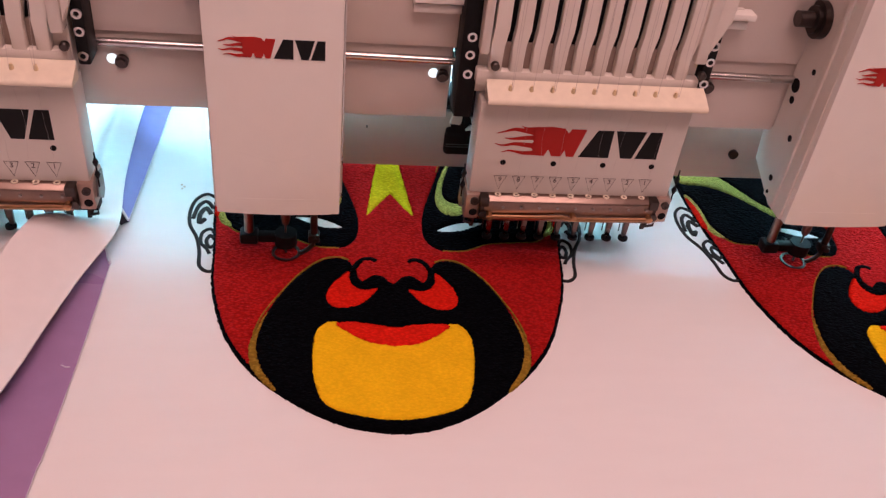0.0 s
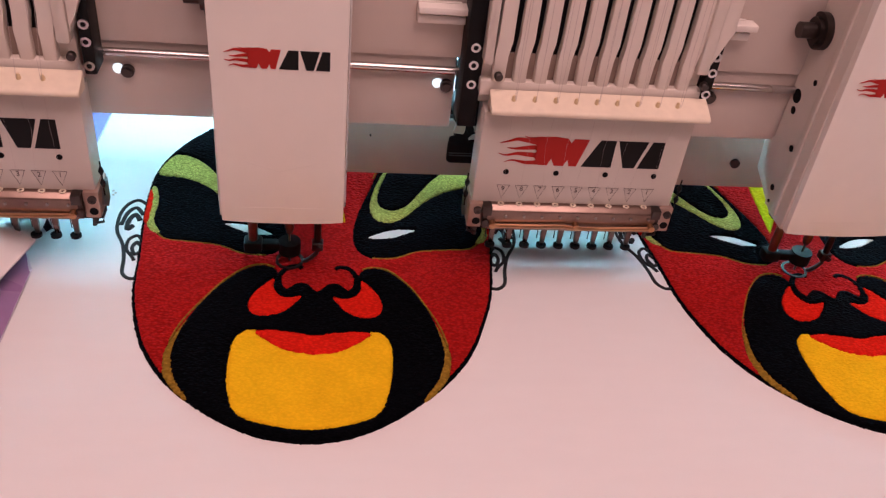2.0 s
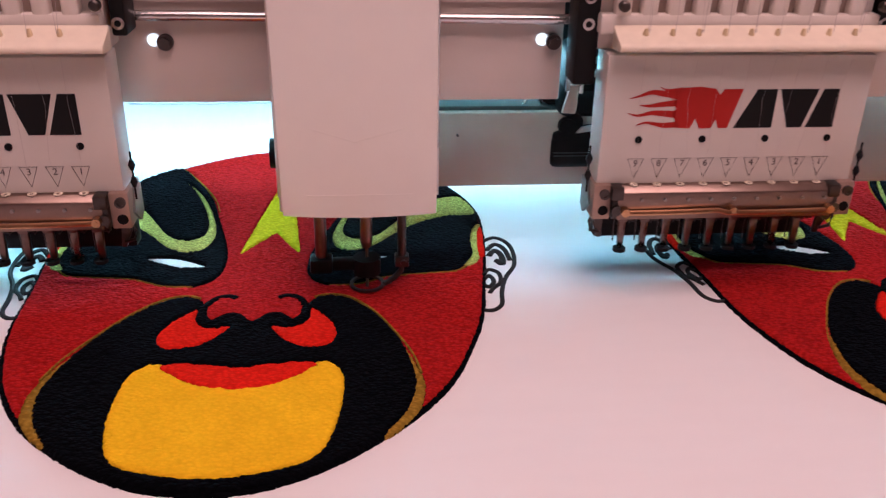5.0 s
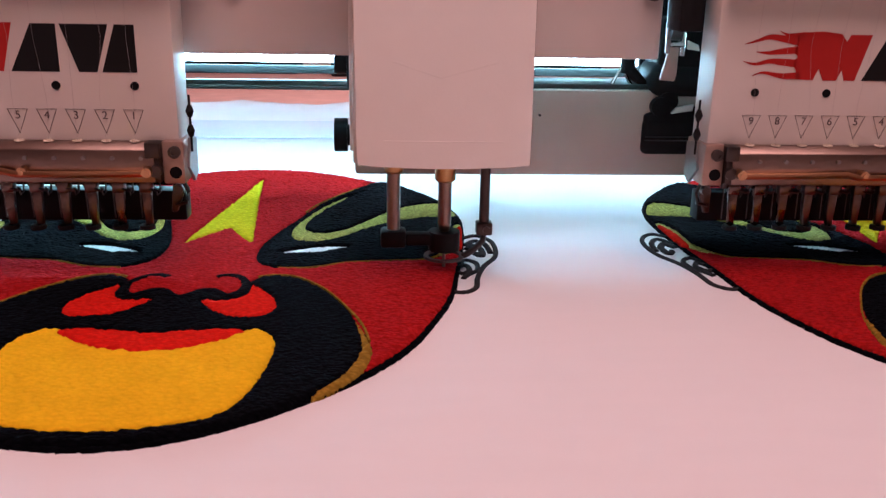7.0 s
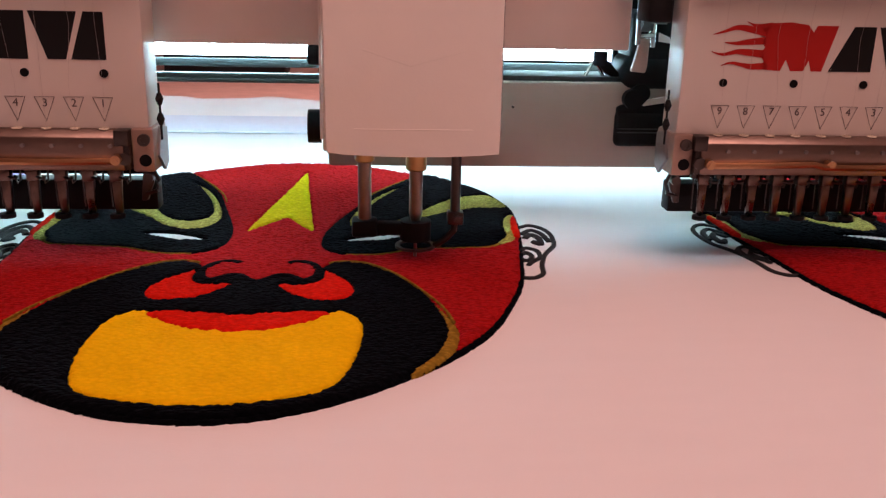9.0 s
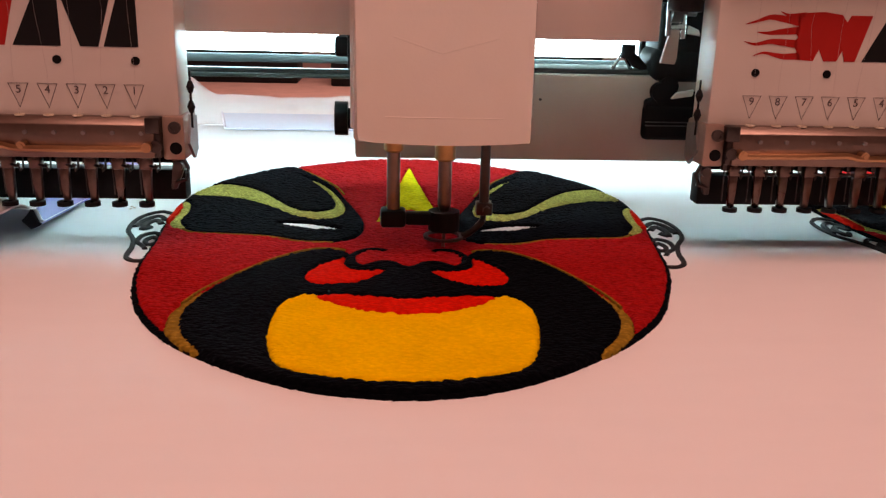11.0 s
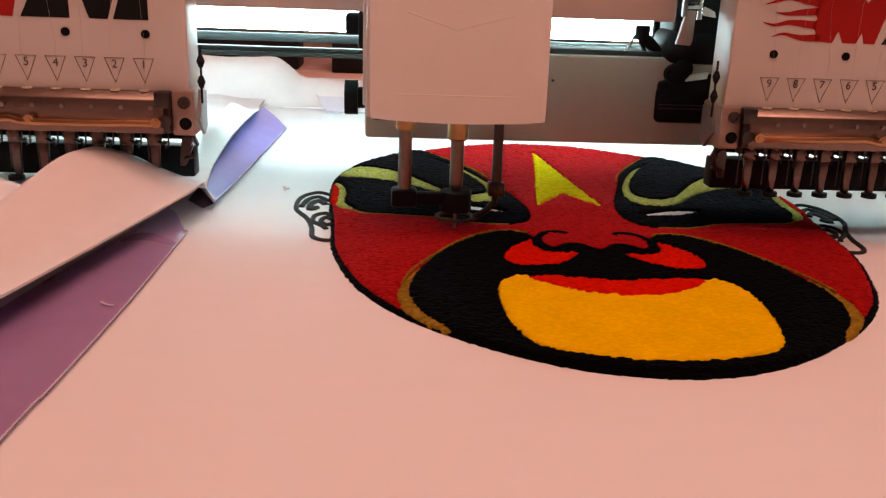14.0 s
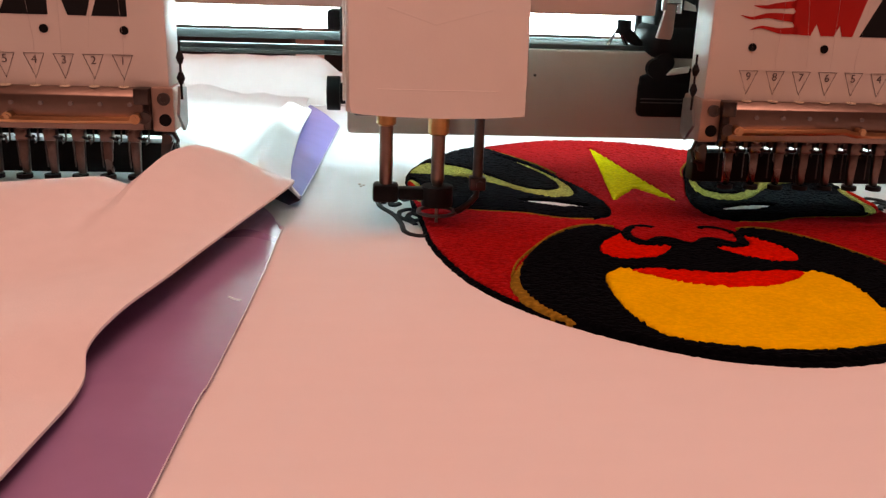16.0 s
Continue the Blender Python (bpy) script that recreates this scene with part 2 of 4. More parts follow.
def sheet(bm, rows, thick):
    """A closed thin sheet over rows of places."""
    top = [[bm.verts.new(p) for p in row] for row in rows]
    low = [[bm.verts.new(Vector(p) - Vector((0, 0, thick))) for p in row] for row in rows]
    n, k = len(rows), len(rows[0])
    for i in range(n - 1):
        for j in range(k - 1):
            bm.faces.new((top[i][j], top[i + 1][j], top[i + 1][j + 1], top[i][j + 1]))
            bm.faces.new((low[i][j], low[i][j + 1], low[i + 1][j + 1], low[i + 1][j]))
    rim = [(i, 0) for i in range(n)] + [(n - 1, j) for j in range(1, k)] + [(i, k - 1) for i in range(n - 2, -1, -1)] + [(0, j) for j in range(k - 2, 0, -1)]
    for (a, b), (c, d) in zip(rim, rim[1:] + rim[:1]):
        bm.faces.new((top[a][b], low[a][b], low[c][d], top[c][d]))


def ring(bm, centre, axis, outer, inner, depth, n=16):
    turn = Vector(axis).to_track_quat("Z", "Y").to_matrix().to_4x4()
    m = Matrix.Translation(centre) @ turn
    loops = []
    for r, z in ((outer, 0), (outer, depth), (inner, depth), (inner, 0)):
        loops.append([bm.verts.new(m @ Vector((r * math.cos(2 * math.pi * i / n), r * math.sin(2 * math.pi * i / n), z))) for i in range(n)])
    for a in range(4):
        p, q = loops[a], loops[(a + 1) % 4]
        for i in range(n):
            bm.faces.new((p[i], p[(i + 1) % n], q[(i + 1) % n], q[i]))


def finish(bm, name, mat, smooth=True):
    bmesh.ops.recalc_face_normals(bm, faces=bm.faces)
    me = bpy.data.meshes.new(name)
    bm.to_mesh(me)
    bm.free()
    me.materials.append(mat)
    if smooth:
        me.polygons.foreach_set("use_smooth", [True] * len(me.polygons))
        me.set_sharp_from_angle(angle=radians(38))
    return me


def part(name, bm, mat, parent, label="", smooth=True):
    ob = new(name, finish(bm, name, mat, smooth))
    ob.parent = parent
    return tagged(ob, label) if label else ob


def thing(name, label, category, m=None, group="", kind=""):
    ob = new(name)
    ob.empty_display_size = 0.05
    if m is not None:
        ob.matrix_basis = m
    return tagged(ob, label, category, group, kind)


def solid(name, bm, mat, label, category, kind="", group="", smooth=True):
    return tagged(new(name, finish(bm, name, mat, smooth)), label, category, group, kind)


def smooth_line(pts, closed=True, steps=6):
    """A rounded line through a few points."""
    p = [np.array(q, float) for q in pts]
    k, out = len(p), []
    for i in range(k if closed else k - 1):
        if closed:
            a, b, c, d = p[i - 1], p[i], p[(i + 1) % k], p[(i + 2) % k]
        else:
            a, b, c, d = p[max(i - 1, 0)], p[i], p[i + 1], p[min(i + 2, k - 1)]
        for s in range(steps):
            u = s / steps
            out.append(0.5 * (2 * b + (c - a) * u + (2 * a - 5 * b + 4 * c - d) * u * u + (3 * b - a - 3 * c + d) * u ** 3))
    if not closed:
        out.append(p[-1])
    return np.array(out)


def mirrored(half):
    """A closed outline from its right half, top to bottom."""
    return list(half) + [(-x, y) for x, y in reversed(half) if abs(x) > 1e-6]


def flip(pts):
    return [(-x, y) for x, y in pts]


rng = np.random.default_rng(4)


def pile_mesh(name, outline, base, height, mat, cell=0.0015, rough=0.0002, holes=()):
    """A stitched patch: a fine uneven field inside an outline, with a rounded, slightly ragged rim."""
    poly = np.asarray(outline)
    lo, hi = poly.min(0) - cell, poly.max(0) + cell
    nx, ny = int((hi[0] - lo[0]) / cell) + 1, int((hi[1] - lo[1]) / cell) + 1
    cx, cy = np.meshgrid(lo[0] + (np.arange(nx) + 0.5) * cell, lo[1] + (np.arange(ny) + 0.5) * cell, indexing="ij")
    def within(ring_points):
        hit = np.zeros((nx, ny), bool)
        for (x0, y0), (x1, y1) in zip(ring_points, np.roll(ring_points, -1, 0)):
            if y0 != y1:
                hit ^= ((y0 > cy) != (y1 > cy)) & (cx < (x1 - x0) * (cy - y0) / (y1 - y0) + x0)
        return hit
    inside = within(poly)
    a, b = poly, np.roll(poly, -1, 0)
    for hole in holes:
        inside &= ~within(hole)
        a, b = np.concatenate([a, hole]), np.concatenate([b, np.roll(hole, -1, 0)])
    pad = np.zeros((nx + 2, ny + 2), bool)
    pad[1:-1, 1:-1] = inside
    around = pad[:-1, :-1].astype(int) + pad[1:, :-1] + pad[:-1, 1:] + pad[1:, 1:]
    used = around > 0
    index = np.full((nx + 1, ny + 1), -1)
    index[used] = np.arange(used.sum())
    gi, gj = np.nonzero(used)
    xy = np.stack([lo[0] + gi * cell, lo[1] + gj * cell], 1)
    rim = around[used] < 4
    q = xy[rim]
    best, near = np.full(len(q), 1e9), q.copy()
    for p0, p1 in zip(a, b):
        d = p1 - p0
        t = np.clip(((q - p0) @ d) / max(d @ d, 1e-12), 0, 1)
        c = p0 + t[:, None] * d
        e = ((q - c) ** 2).sum(1)
        better = e < best
        best[better], near[better] = e[better], c[better]
    xy[rim] = near + rng.normal(0, cell * 0.16, near.shape)
    xy[~rim] += rng.normal(0, cell * 0.2, ((~rim).sum(), 2))
    z = base + height + rng.normal(0, rough, len(xy))
    z[rim] = base + height * 0.62 + rng.normal(0, rough * 0.5, rim.sum())
    verts = np.column_stack([xy, z])
    ci, cj = np.nonzero(inside)
    quads = np.stack([index[ci, cj], index[ci + 1, cj], index[ci + 1, cj + 1], index[ci, cj + 1]], 1)
    skirts, lower = [], {}
    extra = []
    for (di, dj), (e0, e1) in zip(((0, -1), (1, 0), (0, 1), (-1, 0)), ((0, 1), (1, 2), (2, 3), (3, 0))):
        open_side = ~pad[1 + ci + di, 1 + cj + dj]
        for u, w in quads[open_side][:, [e0, e1]]:
            for k in (u, w):
                if k not in lower:
                    lower[k] = len(verts) + len(extra)
                    extra.append((verts[k][0], verts[k][1], 0.0))
            skirts.append((w, u, lower[u], lower[w]))
    me = bpy.data.meshes.new(name)
    me.from_pydata([tuple(p) for p in verts] + extra, [], [tuple(int(k) for k in f) for f in quads] + [tuple(int(k) for k in f) for f in skirts])
    me.materials.append(mat)
    me.polygons.foreach_set("use_smooth", [True] * len(me.polygons))
    return me


def patch(name, outline, base, height, mat, parent, label="", cell=0.0015, rough=0.0002, holes=()):
    ob = new(name, pile_mesh(name, outline, base, height * 1.5, mat, cell, rough, holes))
    ob.parent = parent
    return tagged(ob, label) if label else ob


# ---- the hall and the table ----
def hall():
    bm = bmesh.new()
    quad_box(bm, -7, 8, -5, 13, -0.95, -0.85)
    solid("floor", bm, CARPET, "salmon carpet floor of an exhibition hall", "floor", "structure")
    for name, dims in (("wall_north", (-7, 8, 13, 13.2, -0.85, 2.6)), ("wall_south", (-7, 8, -5.2, -5, -0.85, 2.6)),
                       ("wall_west", (-7.2, -7, -5, 13, -0.85, 2.6)), ("wall_east", (8, 8.2, -5, 13, -0.85, 2.6))):
        bm = bmesh.new()
        quad_box(bm, *dims)
        solid(name, bm, WALLS, "plain warm grey hall wall", "wall", "structure")
    bm = bmesh.new()
    quad_box(bm, -7, 8, -5, 13, 2.6, 2.7)
    solid("ceiling", bm, WALLS, "plain hall ceiling", "ceiling", "structure")
    bm = bmesh.new()
    quad_box(bm, -1.6, 2.4, -0.80, 0.56, -0.05, -0.006, 0.004)
    quad_box(bm, -1.5, 2.3, -0.6, 0.4, -0.85, -0.05)
    solid("machine_table", bm, PAINT, "long machine table under the stretched cloth", "table")
    base = thing("display_counter", "low black display counter far across the carpet", "counter", pose(-1.6, 9.2, -0.85), "counters across the hall")
    bm = bmesh.new()
    quad_box(bm, -0.62, 0.62, -0.3, 0.3, 0, 0.36, 0.02)
    part("body", bm, BLACK, base)
    bm = bmesh.new()
    quad_box(bm, -0.65, 0.65, -0.33, 0.33, 0.36, 0.40, 0.01)
    part("top", bm, RAIL, base)
    for x, y in ((-3.3, 9.4), (0.0, 9.0), (1.7, 9.5), (3.4, 9.2)):
        copy_thing(base, pose(x, y, -0.85))


hall()


# ---- the beam that carries the heads ----
def beam():
    t = thing("machine_beam", "long painted steel beam carrying the sewing heads", "machine beam")
    bm = bmesh.new()
    quad_box(bm, -1.6, 0.1213, 0.040, 0.046, 0.1135, 0.172, 0.0008)
    part("lower_plate", bm, BEAM, t)
    bm = bmesh.new()
    quad_box(bm, 0.190, 2.4, 0.040, 0.046, 0.1135, 0.172, 0.0008)
    part("lower_plate", bm, BEAM, t)
    bm = bmesh.new()
    prism(bm, [(0.037, 0.172), (0.046, 0.172), (0.046, 0.44), (0.142, 0.44), (0.142, 0.128), (0.150, 0.128), (0.150, 0.44), (0.30, 0.44), (0.30, 0.46), (0.035, 0.46), (0.035, 0.18)], -1.6, 2.4, "x")
    part("upper_casing", bm, BEAM, t)
    bm = bmesh.new()
    rod(bm, (-1.6, 0.035, 0.1780), (2.4, 0.035, 0.1420), 0.0030, 16)
    part("guide_rod", bm, STEEL, t, "polished steel guide rod")
    for x in (-0.311, -0.1080, 0.1152, 0.318, 0.541):
        bm = bmesh.new()
        rod(bm, (x, 0.040, 0.1490), (x, 0.0365, 0.1490), 0.0046, 18)
        rod(bm, (x, 0.0365, 0.1490), (x, 0.0345, 0.1490), 0.0032, 6)
        part("screw", bm, SMOKED, t, "domed socket screw")
        # Glowing disc added for light through a slot; no hole is cut.
        bm = bmesh.new()
        rod(bm, (x - 0.0065, 0.0404, 0.1500), (x - 0.0065, 0.0393, 0.1500), 0.0036, 14)
        part("slot_glow_disc", bm, glow("slot_glow", (0.95, 0.98, 1.0), 1.2), t, "glowing disc standing in for a slot lit from behind")
    for x, w in ((0.107, 0.018), (0.317, 0.013)):
        bm = bmesh.new()
        quad_box(bm, x - w, x + w, 0.022, 0.034, 0.209, 0.214, 0.0010)
        quad_box(bm, x - w, x + w - 0.003, 0.026, 0.034, 0.201, 0.207, 0.0008)
        quad_box(bm, x - w, x + w - 0.006, 0.031, 0.0345, 0.200, 0.2145, 0.0004)
        part("slide_rail", bm, COVER, t, "pale sliding rail")
    bm = bmesh.new()
    quad_box(bm, -0.048, 0.381, 0.090, 0.135, 0.037, 0.0905, 0.0022)
    low = part("lower_bar", bm, GREY, t, "grey box bar under the beam")
    bm = bmesh.new()
    quad_box(bm, 0.235, 0.424, 0.084, 0.1345, 0.0385, 0.1115, 0.0015)
    part("gear_box", bm, GREY, low, "grey gear box on the bar")
    bm = bmesh.new()
    quad_box(bm, -0.047, 0.155, 0.094, 0.130, 0.0905, 0.0935, 0.0005)
    part("top_strip", bm, RAIL, low)
    for x, z in ((0.0655, 0.075), (0.3825, 0.0640)):
        bm = bmesh.new()
        rod(bm, (x, 0.0902, z), (x, 0.0878 if x < 0.1 else 0.081, z), 0.0008 if x < 0.1 else 0.0042, 14)
        part("bolt", bm, SMOKED, low)
    bm = bmesh.new()
    rod(bm, (-0.048, 0.1, 0.060), (-0.0525, 0.1, 0.060), 0.0065, 18)
    rod(bm, (-0.0525, 0.1, 0.060), (-0.0605, 0.1, 0.060), 0.0105, 10)
    part("knob", bm, BLACK, low, "black clamping knob")
    bm = bmesh.new()
    quad_box(bm, -0.060, -0.048, 0.092, 0.112, 0.098, 0.110, 0.002)
    quad_box(bm, -0.052, -0.046, 0.085, 0.14, 0.0905, 0.1135, 0.001)
    part("end_bracket", bm, BLACK, low)
    r = thing("rear_rail", "dark metal rail behind the sewing heads", "rail")
    bm = bmesh.new()
    quad_box(bm, -1.6, 2.4, 0.225, 0.234, 0.0718, 0.0748, 0.0006)
    part("lower_lip", bm, RAIL, r)
    bm = bmesh.new()
    quad_box(bm, -1.6, 2.4, 0.229, 0.236, 0.0748, 0.0785, 0.0006)
    part("rail_body", bm, RAIL, r)
    # Unseen strip, assumed from the sharp edge of cold light on the cloth.
    led = thing("work_light_strip", "unseen cold white light strip assumed inside the beam", "strip light")
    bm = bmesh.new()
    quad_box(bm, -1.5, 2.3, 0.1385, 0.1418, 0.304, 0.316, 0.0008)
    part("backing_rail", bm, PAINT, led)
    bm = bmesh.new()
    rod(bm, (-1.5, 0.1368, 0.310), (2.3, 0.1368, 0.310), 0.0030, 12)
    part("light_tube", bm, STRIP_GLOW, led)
    lamp = thing("tube_light", "cold white tube light behind the beam, switched on", "tube light")
    bm = bmesh.new()
    rod(bm, (-1.5, 0.262, 0.0968), (2.3, 0.262, 0.0968), 0.0080, 18)
    part("tube", bm, TUBE, lamp)
    bm = bmesh.new()
    quad_box(bm, -1.55, 2.35, 0.252, 0.276, 0.110, 0.124, 0.002)
    part("holder", bm, PAINT, lamp)
    # Added dark strip in place of the dim hall seen below the tube.
    bm = bmesh.new()
    quad_box(bm, -1.55, 2.35, 0.2608, 0.2632, 0.0800, 0.0865, 0.0006)
    part("dark_band", bm, RAIL, lamp, "dark strip in place of the dim hall below the tube")
    bm = bmesh.new()
    quad_box(bm, -1.55, 2.35, 0.268, 0.272, 0.124, 0.45, 0.0005)
    part("hanger", bm, PAINT, lamp)


beam()


# ---- marks on the covers, plain shapes in the colours of the printed mark ----
def flame_mark(parent, x, z, w, h, y):
    def piece(name, pts, mat):
        bm = bmesh.new()
        prism(bm, [(x + a * w, z + b * h) for a, b in pts], y, y - 0.0005)
        part(name, bm, mat, parent, smooth=False)
    body = [(0.23, 0.02), (0.305, 0.0), (0.325, 0.24), (0.350, 0.0), (0.405, 0.0), (0.425, 0.22), (0.440, 0.0), (0.485, 0.0), (0.535, 0.94), (0.445, 0.94), (0.43, 0.80), (0.405, 0.95), (0.33, 1.0), (0.24, 0.97), (0.21, 0.86), (0.23, 0.72), (0.21, 0.60), (0.23, 0.48), (0.21, 0.34), (0.23, 0.20)]
    piece("red_mark", body, LOGO_RED)
    for pts, thick in (([(0.14, 1.0), (0.17, 0.93), (0.20, 0.91), (0.25, 0.93)], 0.12), ([(0.0, 0.72), (0.05, 0.79), (0.10, 0.87), (0.15, 0.85), (0.23, 0.78)], 0.17),
                       ([(0.05, 0.57), (0.10, 0.55), (0.15, 0.58), (0.23, 0.62)], 0.16), ([(0.0, 0.38), (0.05, 0.32), (0.11, 0.38), (0.16, 0.37), (0.23, 0.34)], 0.17),
                       ([(0.045, 0.08), (0.09, 0.15), (0.14, 0.11), (0.18, 0.08), (0.25, 0.10)], 0.15)):
        line = smooth_line(pts, False, 4)
        n = len(line) - 1
        upper = [(p[0], p[1] + thick * 0.5 * (k / n) ** 0.8) for k, p in enumerate(line)]
        lower = [(p[0], p[1] - thick * 0.5 * (k / n) ** 0.8) for k, p in enumerate(line)]
        piece("red_tongue", upper[1:] + lower[:0:-1] + [tuple(line[0])], LOGO_RED)
    for pts in ([(0.515, 0.0), (0.605, 0.93), (0.70, 0.93), (0.70, 0.0)], [(0.715, 0.93), (0.90, 0.93), (0.845, 0.0), (0.775, 0.0)],
                [(0.865, 0.0), (0.925, 0.93), (1.0, 0.93), (1.0, 0.0)]):
        piece("black_mark", pts, LOGO_BLACK)


# ---- chenille head: a tall plain cover, a loop foot under it ----
def chenille_head():
    t = thing("chenille_head", "chenille sewing head with a tall plain white cover", "sewing head", group="chenille heads on the beam")
    bm = bmesh.new()
    outline = [(-0.0470, 0.45), (-0.0425, 0.071)] + [(-0.0425 + 0.085 * k / 12, 0.0664 - 0.0016 * math.sin(math.pi * k / 12)) for k in range(13)] + [(0.0425, 0.071), (0.0410, 0.45)]
    prism(bm, outline, -0.022, 0.020, bevel=0.0006)
    cover = part("cover", bm, COVER, t, "smooth white plastic cover")
    bm = bmesh.new()
    tube(bm, [(-0.029, -0.02145, 0.0784), (0.0, -0.02145, 0.0783), (0.029, -0.02145, 0.0784)], 0.0007, 8)
    part("seam", bm, COVER, cover)
    bm = bmesh.new()
    tube(bm, [(-0.025, -0.02046, 0.1165), (-0.002, -0.02046, 0.109), (0.025, -0.02046, 0.1165)], 0.0017, 10)
    part("crease", bm, COVER, cover)
    # Bright rod added for the reflection off the side of the head body.
    bm = bmesh.new()
    rod(bm, (0.0434, -0.012, 0.074), (0.0420, -0.012, 0.45), 0.0009, 8)
    part("edge_glint", bm, STEEL, cover, "thin bright rod in place of a reflection along the cover")
    flame_mark(cover, -0.0352, 0.1860, 0.066, 0.0140, -0.0219)
    side = [(-0.016, 0.066), (0.006, 0.066), (0.046, 0.084), (0.050, 0.108), (0.036, 0.118), (0.036, 0.45), (-0.016, 0.45)]
    bm = bmesh.new()
    prism(bm, side, -0.0447, 0.036, "x", bevel=0.0012)
    body = part("body", bm, PAINT, t, "painted cast head body")
    bm = bmesh.new()
    quad_box(bm, -0.0466, -0.0444, -0.004, 0.002, 0.070, 0.45, 0.0006)
    part("rib", bm, PAINT, body)
    # Flat dark discs stand in for the shade inside the holes.
    for y, z, r in ((0.0096, 0.124, 0.0026), (0.014, 0.0855, 0.0026), (0.012, 0.074, 0.0016), (0.028, 0.159, 0.0055), (0.012, 0.178, 0.0022), (0.026, 0.148, 0.003)):
        bm = bmesh.new()
        rod(bm, (-0.0452, y, z), (-0.0445, y, z), r, 16)
        part("hole", bm, DARK, body)
    bm = bmesh.new()
    rod(bm, (-0.0445, 0.026, 0.212), (-0.050, 0.026, 0.212), 0.0135, 26)
    rod(bm, (-0.050, 0.026, 0.212), (-0.053, 0.026, 0.212), 0.0098, 22)
    rod(bm, (-0.053, 0.026, 0.212), (-0.064, 0.026, 0.212), 0.0058, 18)
    part("shaft_boss", bm, SMOKED, body, "dark round shaft end")
    bm = bmesh.new()
    quad_box(bm, -0.041, -0.030, 0.004, 0.012, 0.0615, 0.066, 0.0008)
    part("lug", bm, BLACK, t)
    for x, r, z in ((-0.0245, 0.0052, 0.0555), (0.003, 0.0056, 0.0510)):
        bm = bmesh.new()
        rod(bm, (x, 0.012, 0.068), (x, 0.012, z + 0.001), r, 20)
        rod(bm, (x, 0.012, z + 0.001), (x, 0.012, z), r, 20, r * 0.8)
        part("bushing", bm, BRASS, t, "worn brass bushing")
    bm = bmesh.new()
    rod(bm, (-0.0245, 0.012, 0.068), (-0.0245, 0.012, 0.020), 0.0036, 18)
    part("guide_post", bm, BED, t)
    bm = bmesh.new()
    quad_box(bm, -0.0315, -0.0178, 0.006, 0.018, 0.0150, 0.0245, 0.0018)
    quad_box(bm, -0.018, -0.004, 0.008, 0.016, 0.0160, 0.0225, 0.0012)
    rod(bm, (0.003, 0.012, 0.013), (0.003, 0.012, 0.0235), 0.0085, 20)
    part("looper_arm", bm, BLACK, t, "black arm holding the loop guide")
    return t


def chenille_needle():
    bm = bmesh.new()
    rod(bm, (0, 0, 0.030), (0, 0, 0.080), 0.0036, 16)
    rod(bm, (0, 0, 0.026), (0, 0, 0.030), 0.0026, 12, 0.0036)
    rod(bm, (0, 0, -0.002), (0, 0, 0.026), 0.0009, 8)
    return finish(bm, "needle_bar", BED)


def ring_foot():
    bm = bmesh.new()
    rod(bm, (0.0215, 0, 0.0165), (0.0215, 0, 0.090), 0.0027, 16)
    quad_box(bm, 0.0172, 0.0258, -0.004, 0.004, 0.0135, 0.0205, 0.0008)
    rod(bm, (0.0225, -0.004, 0.017), (0.0225, -0.0065, 0.017), 0.0022, 6)
    tube(bm, [(0.0215, 0, 0.0145), (0.021, -0.001, 0.010), (0.017, -0.002, 0.006), (0.0125, -0.002, 0.0026), (0.0105, -0.001, 0.0014)], 0.0018, 8)
    ring(bm, (0, 0, 0.0002), (0, 0, 1), 0.0110, 0.0089, 0.0014, 28)
    return finish(bm, "ring_foot", SMOKED)


heads = [chenille_head()]
heads.append(copy_thing(heads[0], pose(0.426, 0, 0)))
FEET, NEEDLES = [], []
foot_mesh, needle_mesh = ring_foot(), chenille_needle()
for h in heads:
    f = tagged(new("ring_foot", foot_mesh), "steel ring foot on a clamped rod")
    f.parent = h
    FEET.append(f)
    nd = tagged(new("needle_bar", needle_mesh), "steel needle bar with a fine hook needle")
    nd.parent = h
    NEEDLES.append(nd)


# ---- flat head: nine needles, numbered front plate, thread guides ----
def digit(k, x, z, parent):
    cu = bpy.data.curves.new("digit", "FONT")
    cu.body, cu.size, cu.align_x, cu.extrude = str(k), 0.0056, "CENTER", 0.0001
    tmp = bpy.data.objects.new("digit", cu)
    scene.collection.objects.link(tmp)
    me = bpy.data.meshes.new_from_object(tmp.evaluated_get(bpy.context.evaluated_depsgraph_get()))
    bpy.data.objects.remove(tmp)
    me.materials.clear()
    me.materials.append(PRINT)
    ob = new("digit", me)
    ob.matrix_basis = pose(x, -0.0004, z, 90, 0, 0)
    ob.parent = parent
    return ob


